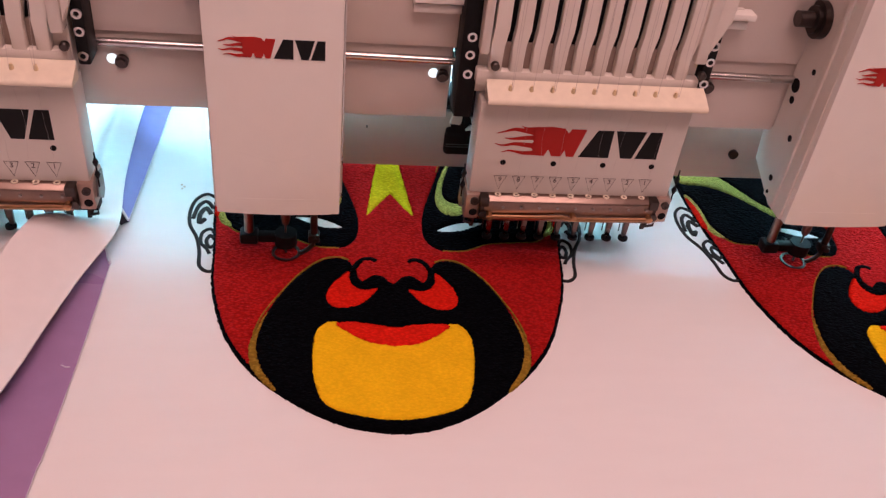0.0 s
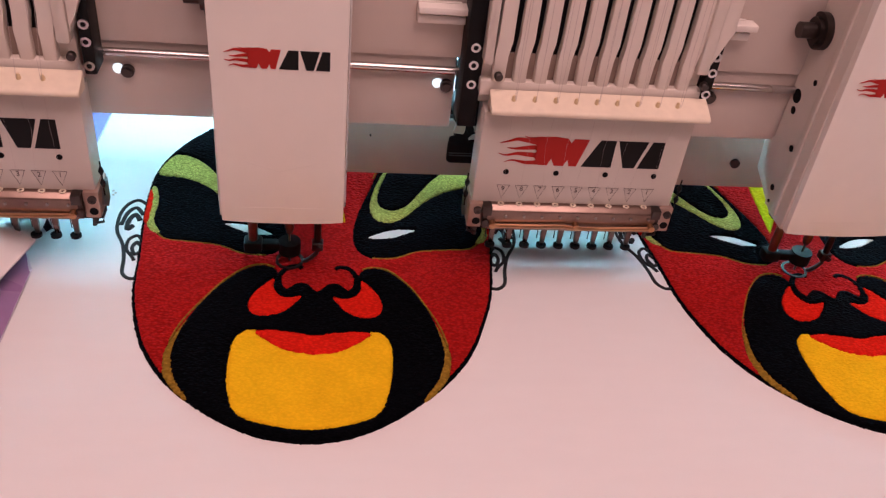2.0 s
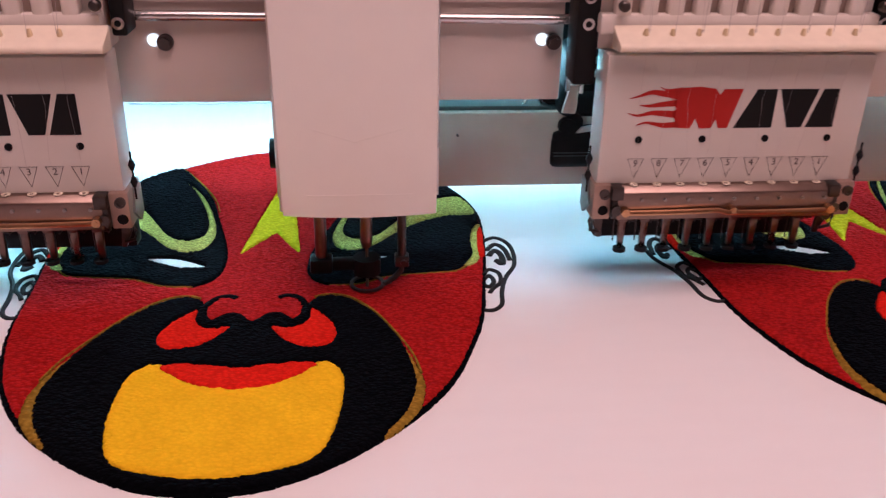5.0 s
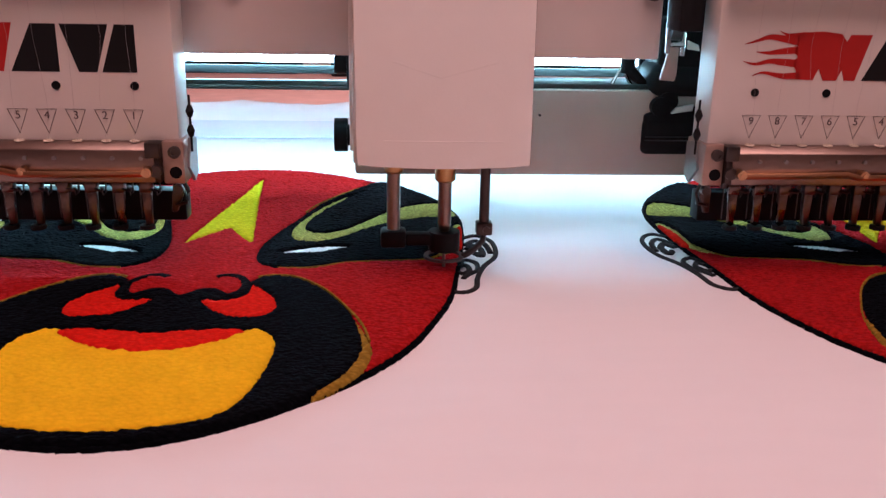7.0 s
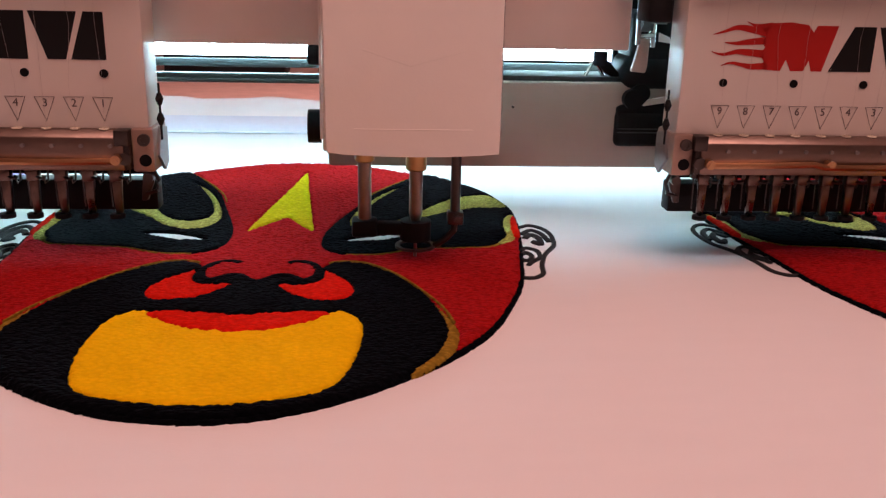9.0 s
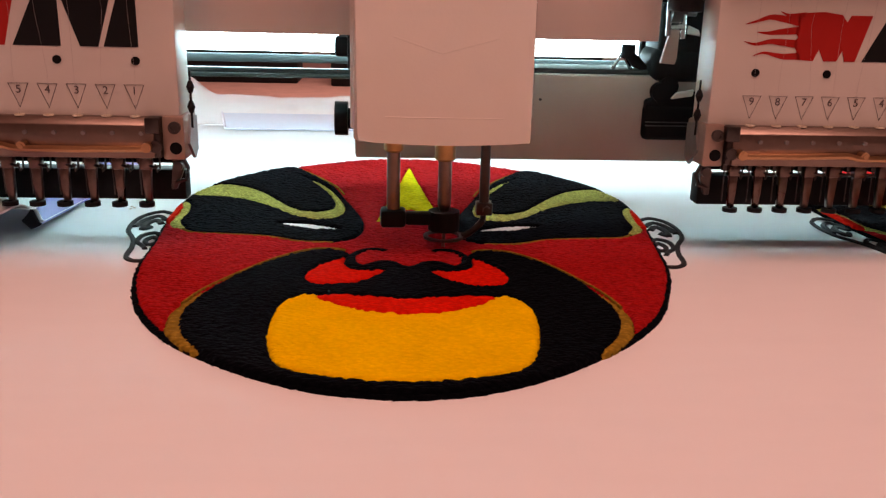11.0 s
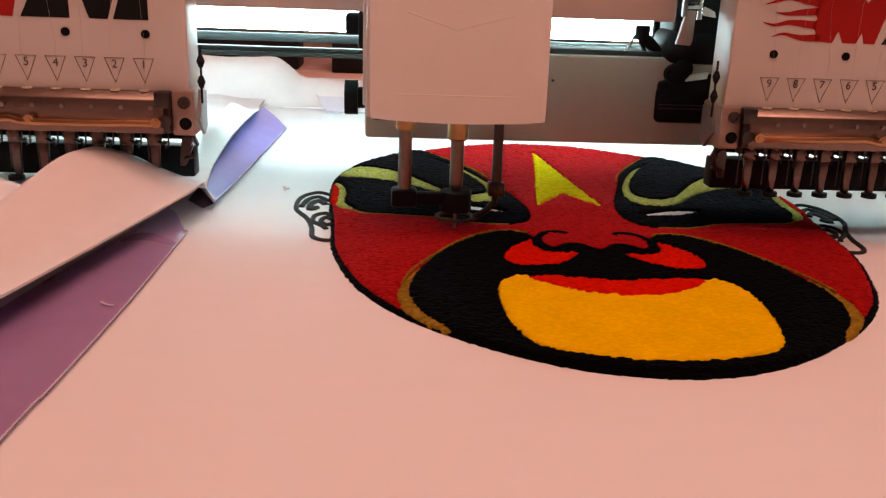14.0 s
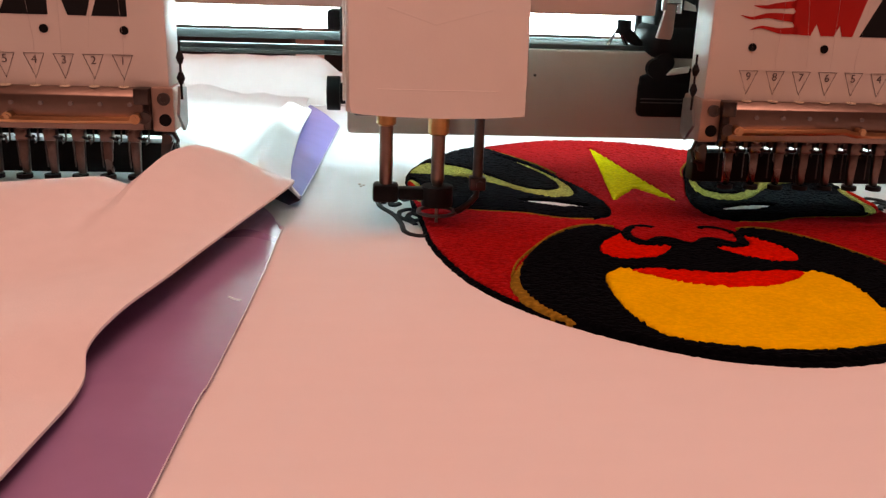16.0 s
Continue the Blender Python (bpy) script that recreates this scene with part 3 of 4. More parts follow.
def flat_head():
    t = thing("flat_head", "nine-needle flat sewing head with a numbered white plate", "sewing head", group="flat heads on the beam")
    bm = bmesh.new()
    quad_box(bm, -0.078, 0.0775, 0.0, 0.024, 0.072, 0.150, 0.0012)
    plate = part("front_plate", bm, PLATE, t, "white front plate with printed numbers")
    flame_mark(plate, -0.0640, 0.1075, 0.1235, 0.0245, 0.0002)
    # Dark discs stand in for the shaded screw holes.
    for k in range(4):
        bm = bmesh.new()
        x = 0.001 + (k - 1.5) * 0.0378
        rod(bm, (x, -0.0006, 0.101), (x, 0.003, 0.101), 0.0021, 16)
        part("screw_hole", bm, DARK, plate)
    for k in range(1, 10):
        x = (5 - k) * 0.014
        bm = bmesh.new()
        tube(bm, [(x - 0.0048, -0.0002, 0.0893), (x + 0.0048, -0.0002, 0.0893), (x, -0.0002, 0.0775)], 0.00025, 4, True)
        part("triangle", bm, PRINT, plate)
        digit(k, x, 0.0846, plate)
    # thread ledge
    bm = bmesh.new()
    prism(bm, [(0.0035, 0.166), (-0.0020, 0.1632), (-0.0100, 0.1596), (-0.0132, 0.1586), (-0.0142, 0.1572), (-0.0140, 0.1552), (-0.0125, 0.1543), (0.0, 0.1535), (0.0035, 0.1535)], -0.076, 0.0815, "x", bevel=0.0007)
    ledge = part("thread_ledge", bm, CREAM, t, "yellowed cream thread guide ledge")
    for k in range(9):
        x = -0.060 + k * 0.0148
        bm = bmesh.new()
        rod(bm, (x, -0.0040, 0.1605), (x, -0.0043, 0.1655), 0.0019, 12, 0.0010)
        part("eyelet", bm, AMBER, ledge)
    # upper casing with nine slots
    bm = bmesh.new()
    quad_box(bm, -0.083, 0.077, 0.014, 0.036, 0.150, 0.36, 0.0015)
    upper = part("upper_casing", bm, PAINT, t, "slotted cream casing of the thread levers")
    for name, dims in (("cheek_plate", (-0.083, -0.0765, 0.002, 0.0138, 0.184, 0.36)), ("cheek_plate", (0.0685, 0.077, 0.002, 0.0138, 0.184, 0.36)), ("sill", (-0.083, 0.077, 0.0046, 0.0138, 0.160, 0.1712))):
        bm = bmesh.new()
        quad_box(bm, *dims, 0.0015)
        part(name, bm, PAINT, upper)
    bm = bmesh.new()
    prism(bm, [(0.0772, 0.190), (0.0830, 0.206), (0.0875, 0.216), (0.0875, 0.36), (0.0772, 0.36)], 0.0035, 0.03, bevel=0.001)
    part("wing", bm, PAINT, upper)
    # Near-black sheet puts the shade inside the slots into colour.
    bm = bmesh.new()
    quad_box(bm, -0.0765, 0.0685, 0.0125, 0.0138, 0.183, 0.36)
    part("slot_shade_sheet", bm, DARK, upper)
    for k in range(10):
        x = -0.0708 + k * 0.0148
        bm = bmesh.new()
        prism(bm, [(x - 0.0046, 0.1680), (x + 0.0046, 0.1680), (x + 0.0046, 0.1900), (x + 0.0064, 0.2010), (x + 0.0070, 0.36), (x - 0.0034, 0.36), (x - 0.0036, 0.2020), (x - 0.0046, 0.1900)], 0.0050, 0.0124, bevel=0.0014)
        part("lever_bar", bm, PAINT, upper)
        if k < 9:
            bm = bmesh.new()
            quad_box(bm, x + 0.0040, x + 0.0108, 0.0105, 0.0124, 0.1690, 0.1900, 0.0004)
            part("slot_end", bm, SLOT_SHADE, upper, "lever slot end, painted dark for shade")
    for x, z in ((-0.0715, 0.1760), (0.0762, 0.176)):
        bm = bmesh.new()
        rod(bm, (x, 0.004, z), (x, 0.0005, z), 0.0030, 16)
        rod(bm, (x, 0.0005, z), (x, -0.0003, z), 0.0030, 16, 0.0020)
        part("screw", bm, SMOKED, upper)
    for k in range(9):
        bm = bmesh.new()
        x, xb = -0.060 + k * 0.0148, (k - 4) * 0.014
        sway = 0.0015 * math.sin(k * 2.1)
        tube(bm, [(x + 0.001, -0.004, 0.36), (x + sway, -0.006, 0.20), (x, -0.0085, 0.164)], 0.00014, 4)
        if k % 2 == 0:
            tube(bm, [(x + 0.003, -0.003, 0.36), (x + 0.002 - sway, -0.005, 0.21), (x + 0.0008, -0.0085, 0.164)], 0.00014, 4)
        tube(bm, [(x, -0.009, 0.151), (x + (xb - x) * 0.3 + sway, -0.0035, 0.125), (xb - sway, -0.0020, 0.095), (xb, -0.002, 0.0742)], 0.00005, 4)
        part("thread", bm, GUT, t, "fine pale thread", smooth=False)
    # needle bed
    bm = bmesh.new()
    prism(bm, [(0.006, 0.074), (-0.003, 0.074), (-0.0075, 0.0705), (-0.0085, 0.054), (0.006, 0.054)], -0.066, 0.066, "x", bevel=0.0008)
    bed = part("needle_bed", bm, BED, t, "bright steel needle bed")
    for k in range(9):
        x = (k - 4) * 0.014
        bm = bmesh.new()
        ring(bm, (x, -0.0022, 0.0738), (0, 0, 1), 0.0025, 0.0012, 0.0006, 14)
        part("grommet", bm, CREAM, bed)
        bm = bmesh.new()
        rod(bm, (x + 0.004, -0.0079, 0.0665), (x + 0.004, -0.0092, 0.0665), 0.0011, 8)
        part("pin", bm, DULL, bed)
    bm = bmesh.new()
    tube(bm, [(-0.061, -0.0105, 0.0592), (-0.03, -0.0110, 0.0596), (-0.006, -0.0112, 0.0604), (0.0, -0.0118, 0.0590), (0.03, -0.0112, 0.0588), (0.062, -0.0105, 0.0592)], 0.0017, 8)
    part("copper_rod", bm, COPPER, bed, "thin copper coloured rod")
    for x in (-0.062, 0.003, 0.063):
        bm = bmesh.new()
        rod(bm, (x, -0.008, 0.0600), (x, -0.0128, 0.0600), 0.0025, 14)
        rod(bm, (x, -0.0128, 0.0600), (x, -0.0134, 0.0600), 0.0014, 6)
        part("rod_clip", bm, COPPER, bed)
    for s, x in ((-1, -0.0745), (1, 0.0745)):
        bm = bmesh.new()
        quad_box(bm, x - 0.0055, x + 0.0055, -0.004, 0.024, 0.0525, 0.0745, 0.0012)
        br = part("end_bracket", bm, BRACKET_SHADE, bed)
        # The lower disc is a dark stand-in for a hole.
        for z, m in ((0.069, SMOKED), (0.0585, DARK)):
            bm = bmesh.new()
            rod(bm, (x + 0.001, -0.0038, z), (x + 0.001, -0.0050 if m is SMOKED else -0.0043, z), 0.0031, 16)
            if m is SMOKED:
                ring(bm, (x + 0.001, -0.0052, z), (0, -1, 0), 0.0031, 0.0017, 0.0008, 16)
            part("bolt", bm, m, br)
        bm = bmesh.new()
        quad_box(bm, x - s * 0.0085 - 0.0042, x - s * 0.0085 + 0.0030, -0.0088, 0.004, 0.0665, 0.0742, 0.0006)
        quad_box(bm, x - s * 0.0080 - 0.0024, x - s * 0.0080 + 0.0024, -0.0072, 0.004, 0.0540, 0.0668, 0.0006)
        rod(bm, (x - s * 0.0078, -0.0070, 0.0600), (x - s * 0.0078, -0.0096, 0.0600), 0.0031, 14)
        part("stop_block", bm, SMOKED, br)
        bm = bmesh.new()
        xo = x + s * 0.0060
        prism(bm, [(0.002, 0.060), (0.014, 0.0505), (0.021, 0.054), (0.021, 0.072), (0.008, 0.074)], xo - 0.0008, xo + 0.0008, "x")
        part("side_plate", bm, DULL, br, "thin steel side plate")
        bm = bmesh.new()
        rod(bm, (xo + s * 0.0022, 0.003, 0.068), (xo + s * 0.0022, 0.003, 0.0965), 0.0006, 8)
        for z in (0.0785, 0.0885):
            rod(bm, (xo + s * 0.0022, 0.003, z - 0.003), (xo + s * 0.0022, 0.003, z), 0.0010, 12, 0.0021)
            rod(bm, (xo + s * 0.0022, 0.003, z), (xo + s * 0.0022, 0.003, z + 0.003), 0.0021, 12, 0.0010)
        part("thread_catch", bm, BLACK, br, "dark rod with two beads")
    for k in range(9):
        x = (k - 4) * 0.014
        bm = bmesh.new()
        rod(bm, (x, 0.012, 0.058), (x, 0.012, 0.049), 0.0030, 12)
        quad_box(bm, x - 0.0032, x + 0.0030, 0.0090, 0.0145, 0.0445, 0.0505, 0.0008)
        prism(bm, [(x - 0.0028, 0.046), (x + 0.0027, 0.046), (x + 0.0019, 0.035), (x + 0.0020, 0.0272), (x - 0.0017, 0.0272), (x - 0.0021, 0.036)], 0.0100, 0.0134, bevel=0.0008)
        foot = part("presser_foot", bm, FOOT, t, "small steel presser foot")
        bm = bmesh.new()
        ring(bm, (x - 0.0006, 0.0095, 0.0252), (0, 0, 1), 0.0040, 0.0012, 0.0022, 16)
        part("sole", bm, BLACK, foot)
        bm = bmesh.new()
        rod(bm, (x - 0.0046, 0.014, 0.056), (x - 0.0040, 0.014, 0.030), 0.0004, 6)
        tube(bm, [(x + 0.001, 0.010, 0.0470), (x + 0.0055, 0.008, 0.0462), (x + 0.0072, 0.007, 0.0472)], 0.0008, 5)
        part("needle", bm, SMOKED, foot)
        bm = bmesh.new()
        quad_box(bm, x - 0.0056, x + 0.0006, 0.0135, 0.0185, 0.0468, 0.0560, 0.0008)
        rod(bm, (x + 0.0030, 0.0135, 0.0525), (x + 0.0030, 0.0075, 0.0525), 0.0021, 10)
        tube(bm, [(x + 0.0058, 0.016, 0.054), (x + 0.0062, 0.014, 0.044), (x + 0.0050, 0.013, 0.0425), (x + 0.0042, 0.0125, 0.047)], 0.0005, 5)
        part("needle_clamp", bm, SMOKED, foot)
    bm = bmesh.new()
    quad_box(bm, -0.066, 0.070, 0.036, 0.048, 0.0225, 0.0395, 0.001)
    part("stripper_bar", bm, BLACK, t, "black bar behind the presser feet")
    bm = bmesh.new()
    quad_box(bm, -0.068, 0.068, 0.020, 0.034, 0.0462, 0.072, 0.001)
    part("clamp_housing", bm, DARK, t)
    for s, x in ((-1, -0.0745), (1, 0.0750)):
        bm = bmesh.new()
        prism(bm, [(x - 0.003 - s * 0.002, 0.053), (x + 0.003 - s * 0.002, 0.053), (x + 0.003 - s * 0.003, 0.044), (x + 0.001 - s * 0.005, 0.034), (x - 0.002 - s * 0.005, 0.034), (x - 0.003 - s * 0.003, 0.043)], 0.011, 0.0135, bevel=0.0005)
        rod(bm, (x - s * 0.002, 0.007, 0.047), (x - s * 0.002, 0.015, 0.047), 0.0026, 10)
        tube(bm, [(x, 0.010, 0.052), (x + s * 0.003, 0.009, 0.046), (x + s * 0.002, 0.009, 0.040), (x - s * 0.004, 0.010, 0.038)], 0.0011, 6)
        part("end_finger", bm, SMOKED, t)
    for s, x, hw in ((-1, -0.0880, 0.0065), (1, 0.0840, 0.0040)):
        bm = bmesh.new()
        quad_box(bm, x - hw, x + hw, 0.012, 0.034, 0.130 if s < 0 else 0.158, 0.36, 0.0015)
        end = part("end_plate", bm, BLACK, t, "black end plate with ringed bolts")
        for z in (0.184, 0.171, 0.1565) if s < 0 else (0.186, 0.174, 0.157):
            bm = bmesh.new()
            ring(bm, (x, 0.012, z + 0.008), (0, -1, 0), 0.0034, 0.0018, 0.0012, 16)
            part("ringed_bolt", bm, STEEL, end)
    return t


a_head = flat_head()
a_head.matrix_basis = pose(0.2166, 0, 0)
copy_thing(a_head, pose(0.2166 - 0.426, 0, 0))


def trimmer():
    t = thing("thread_trimmer", "black thread trimmer drive below the beam", "machine drive", pose(0.150, 0.10, 0.0))
    bm = bmesh.new()
    quad_box(bm, -0.0200, 0.045, -0.014, 0.02, 0.0510, 0.0740, 0.004, 3)
    prism(bm, [(-0.0195, 0.070), (0.045, 0.070), (0.045, 0.082), (0.004, 0.0815), (-0.012, 0.0785), (-0.0195, 0.0760)], -0.0132, 0.016, bevel=0.0015)
    part("motor", bm, BLACK, t)
    for z in (0.0622, 0.0600):
        bm = bmesh.new()
        quad_box(bm, -0.0185, 0.045, -0.0147, -0.0138, z, z + 0.0007)
        part("ridge", bm, RAIL, t)
    bm = bmesh.new()
    quad_box(bm, -0.0178, 0.040, -0.016, 0.02, 0.0868, 0.1080, 0.0075, 4)
    quad_box(bm, -0.0140, 0.040, -0.014, 0.02, 0.100, 0.1340, 0.005, 3)
    part("gear_case", bm, BLACK, t)
    bm = bmesh.new()
    rod(bm, (-0.0105, -0.016, 0.0810), (-0.0105, 0.004, 0.0810), 0.0060, 18)
    rod(bm, (-0.0060, -0.015, 0.0845), (-0.0060, 0.004, 0.0845), 0.0060, 18)
    part("lobe", bm, BLACK, t)
    bm = bmesh.new()
    prism(bm, [(-0.0232, 0.1010), (-0.0145, 0.1003), (-0.0136, 0.1040), (-0.0134, 0.1280), (-0.0172, 0.1290), (-0.0186, 0.1200)], -0.0480, -0.0450, bevel=0.0008)
    part("lever", bm, GREY, t, "pale painted trimmer lever")
    bm = bmesh.new()
    prism(bm, [(-0.0228, 0.1160), (-0.0202, 0.1165), (-0.0204, 0.1500), (-0.0222, 0.1510), (-0.0232, 0.1440)], -0.0530, -0.0505, bevel=0.0006)
    part("steel_link", bm, DULL, t, "polished steel link")
    bm = bmesh.new()
    rod(bm, (-0.0205, -0.0515, 0.1215), (-0.0128, -0.0515, 0.1215), 0.0020, 14)
    rod(bm, (-0.0130, -0.0515, 0.1150), (-0.0130, -0.0515, 0.1290), 0.0015, 12)
    part("steel_pin", bm, STEEL, t)
    bm = bmesh.new()
    tube(bm, [(-0.0155, -0.050, 0.1560), (-0.0150, -0.051, 0.1480), (-0.0175, -0.0515, 0.1410), (-0.0165, -0.0515, 0.1350), (-0.0142, -0.0510, 0.1300)], 0.0008, 6)
    part("wire_spring", bm, STEEL, t)
    bm = bmesh.new()
    rod(bm, (-0.0215, -0.052, 0.1305), (-0.0160, -0.052, 0.1305), 0.0070, 24)
    rod(bm, (-0.0222, -0.052, 0.1305), (-0.0120, -0.052, 0.1305), 0.0026, 12)
    part("pulley", bm, RAIL, t, "small steel pulley")
    bm = bmesh.new()
    rod(bm, (-0.0070, -0.0245, 0.1290), (0.0028, -0.0245, 0.1290), 0.0024, 14)
    part("pivot_pin", bm, DULL, t)
    bm = bmesh.new()
    prism(bm, [(-0.0045, 0.0772), (0.0085, 0.0792), (0.0092, 0.0832), (-0.0015, 0.0812)], -0.0172, -0.0142, bevel=0.0004)
    part("bright_tag", bm, COVER, t, "small white paper tag")
    bm = bmesh.new()
    prism(bm, [(0.0020, 0.1160), (0.0095, 0.1150), (0.0085, 0.1185), (0.0020, 0.1212)], -0.0168, -0.0142, bevel=0.0004)
    part("bright_tag", bm, COVER, t, "small white paper tag")
    bm = bmesh.new()
    tube(bm, [(-0.0385, 0.0, 0.0925), (-0.0330, 0.0, 0.1035), (-0.0262, 0.0, 0.0925)], 0.0013, 7)
    part("catch_frame", bm, STEEL, t)
    bm = bmesh.new()
    rod(bm, (-0.0290, 0.0, 0.100), (-0.0290, 0.0, 0.1085), 0.0045, 16)
    prism(bm, [(-0.0330, 0.1035), (-0.0250, 0.1035), (-0.0150, 0.0935), (-0.0210, 0.0925), (-0.0270, 0.0960)], -0.004, 0.004, bevel=0.001)
    part("catch", bm, BLACK, t)
    # Black sheet added behind the gap, in place of the darkness inside.
    bm = bmesh.new()
    quad_box(bm, -0.012, 0.05, 0.034, 0.040, 0.0945, 0.200, 0.002)
    part("backing", bm, BLACK, t)


trimmer()


# ---- the stitched cloth ----
def cloth():
    bm = bmesh.new()
    quad_box(bm, -0.95, 1.80, -0.76, 0.55, -0.0012, 0.0, 0.0004, 1)
    me = finish(bm, "cloth_sheet", CLOTH)
    return tagged(new("cloth_sheet", me), "stretched white twill cloth with stitched theatre masks", "cloth")


SHEET = cloth()

OUTLINE = mirrored([(0, 0.271), (0.03, 0.267), (0.06, 0.252), (0.09, 0.229), (0.115, 0.205), (0.135, 0.172), (0.1455, 0.138), (0.1475, 0.105),
                    (0.145, 0.06), (0.140, 0.015), (0.137, -0.02), (0.131, -0.050), (0.119, -0.085), (0.101, -0.114), (0.080, -0.135), (0.055, -0.1528), (0.030, -0.1642), (0, -0.1686)])
MUZZLE = mirrored([(0, -0.025), (0.0065, -0.0195), (0.0135, -0.0145), (0.0190, -0.0180), (0.0245, -0.0215), (0.0285, -0.0155), (0.0302, -0.006), (0.0345, 0.0035), (0.0425, 0.0065), (0.055, 0.0028), (0.071, -0.015), (0.086, -0.042), (0.0950, -0.070), (0.0976, -0.092), (0.0930, -0.113), (0.0832, -0.1295), (0.060, -0.1498), (0.030, -0.1625), (0, -0.1670)])
CRESCENT = [(0.090, -0.052), (0.0978, -0.072), (0.1020, -0.091), (0.0995, -0.111), (0.0915, -0.1240), (0.0818, -0.1335), (0.0822, -0.1285), (0.0920, -0.111), (0.0962, -0.090), (0.0940, -0.070)]
MOUTH = mirrored([(0.0, -0.0750), (0.040, -0.0665), (0.052, -0.070), (0.0575, -0.082), (0.0580, -0.105), (0.055, -0.128), (0.048, -0.145), (0.030, -0.154), (0, -0.1585)])
LIP = mirrored([(0, -0.0715), (0.012, -0.069), (0.028, -0.067), (0.0425, -0.0685), (0.032, -0.079), (0.018, -0.0875), (0, -0.0905)])
CHEEK = [(0.0335, -0.009), (0.0405, -0.016), (0.048, -0.028), (0.0505, -0.040), (0.046, -0.0495), (0.036, -0.0515), (0.025, -0.047), (0.017, -0.038), (0.0115, -0.0285), (0.020, -0.0305), (0.028, -0.0285), (0.033, -0.020)]
EYE = [(0.0905, 0.2265), (0.070, 0.196), (0.053, 0.160), (0.041, 0.118), (0.030, 0.078), (0.0265, 0.050), (0.030, 0.030), (0.042, 0.0195), (0.060, 0.0205), (0.080, 0.030), (0.104, 0.0335), (0.122, 0.036),
       (0.1325, 0.046), (0.1385, 0.070), (0.1440, 0.098), (0.1450, 0.120), (0.1440, 0.138), (0.1335, 0.171), (0.1145, 0.203)]
BAND = [(0.1425, 0.142), (0.134, 0.161), (0.118, 0.158), (0.101, 0.142), (0.086, 0.117), (0.074, 0.097), (0.062, 0.0875), (0.052, 0.090), (0.0475, 0.101), (0.0500, 0.122), (0.0585, 0.150), (0.071, 0.180), (0.083, 0.200),
        (0.0675, 0.178), (0.0545, 0.150), (0.0445, 0.118), (0.0405, 0.092), (0.0445, 0.074), (0.055, 0.0685), (0.068, 0.075), (0.084, 0.095), (0.101, 0.113), (0.121, 0.124), (0.142, 0.127)]
SLIT = [(0.079, 0.060), (0.067, 0.0605), (0.055, 0.0575), (0.045, 0.052), (0.039, 0.047), (0.050, 0.0455), (0.062, 0.0490), (0.072, 0.0545)]
SIDE = [(0.1455, 0.110), (0.1400, 0.104), (0.1365, 0.085), (0.1360, 0.062), (0.1285, 0.0445), (0.136, 0.047), (0.1415, 0.060), (0.1440, 0.085)]
SIDE_RED = [(0.1458, 0.104), (0.1418, 0.094), (0.1400, 0.076), (0.1400, 0.058), (0.1440, 0.060), (0.1452, 0.080)]
STAR = [(0.0, 0.2365), (0.007, 0.174), (0.014, 0.116), (0.0205, 0.0645), (0.010, 0.082), (0.0015, 0.0990), (-0.010, 0.081), (-0.020, 0.0635), (-0.014, 0.115), (-0.007, 0.170)]
CURL = [(0.0125, 0.0030), (0.0170, 0.0058), (0.0228, 0.0045), (0.0272, -0.001), (0.0298, -0.009), (0.0290, -0.018), (0.0235, -0.0245), (0.0185, -0.0205), (0.0140, -0.0165), (0.0090, -0.0175), (0.0045, -0.0235), (0.0, -0.027)]
EAR = [(0.144, 0.083), (0.1535, 0.0905), (0.1615, 0.083), (0.1645, 0.068), (0.1625, 0.048), (0.1545, 0.030), (0.1500, 0.012), (0.1480, -0.004), (0.1420, -0.0115), (0.1350, -0.0110)]
EAR_IN = [[(0.146, 0.070), (0.1530, 0.0795), (0.1590, 0.072), (0.1610, 0.055)], [(0.147, 0.062), (0.1520, 0.0700), (0.1560, 0.062), (0.1550, 0.050), (0.1515, 0.055)],
          [(0.1400, 0.034), (0.1450, 0.0415), (0.1510, 0.036), (0.1505, 0.024), (0.1450, 0.016), (0.1420, 0.010)], [(0.1400, 0.028), (0.1440, 0.0330), (0.1465, 0.026), (0.1430, 0.018), (0.1400, 0.020)]]


def drawn_in(pts):
    """Narrows the right jaw so that its outline fits the camera's view."""
    def place(x, y):
        if x <= 0:
            return (x, y)
        k, low = min(max(-y / 0.07, 0), 1), min(max((-y - 0.08) / 0.06, 0), 1)
        return (x * (1 - 0.042 * k - 0.022 * low), y + 0.022 * x * low)
    return [place(*p) for p in pts]


OUTLINE = drawn_in(OUTLINE)


def stroke(bm, pts, width, base, height):
    """A flat raised stitched line along the points."""
    line = smooth_line(pts, False, 6)
    tube(bm, [(x, y, base) for x, y in line], width / 2, 8)
    for v in bm.verts:
        v.co.z = max(base + (v.co.z - base) * height / (width / 2), 0.0) if v.co.z > base else 0.0


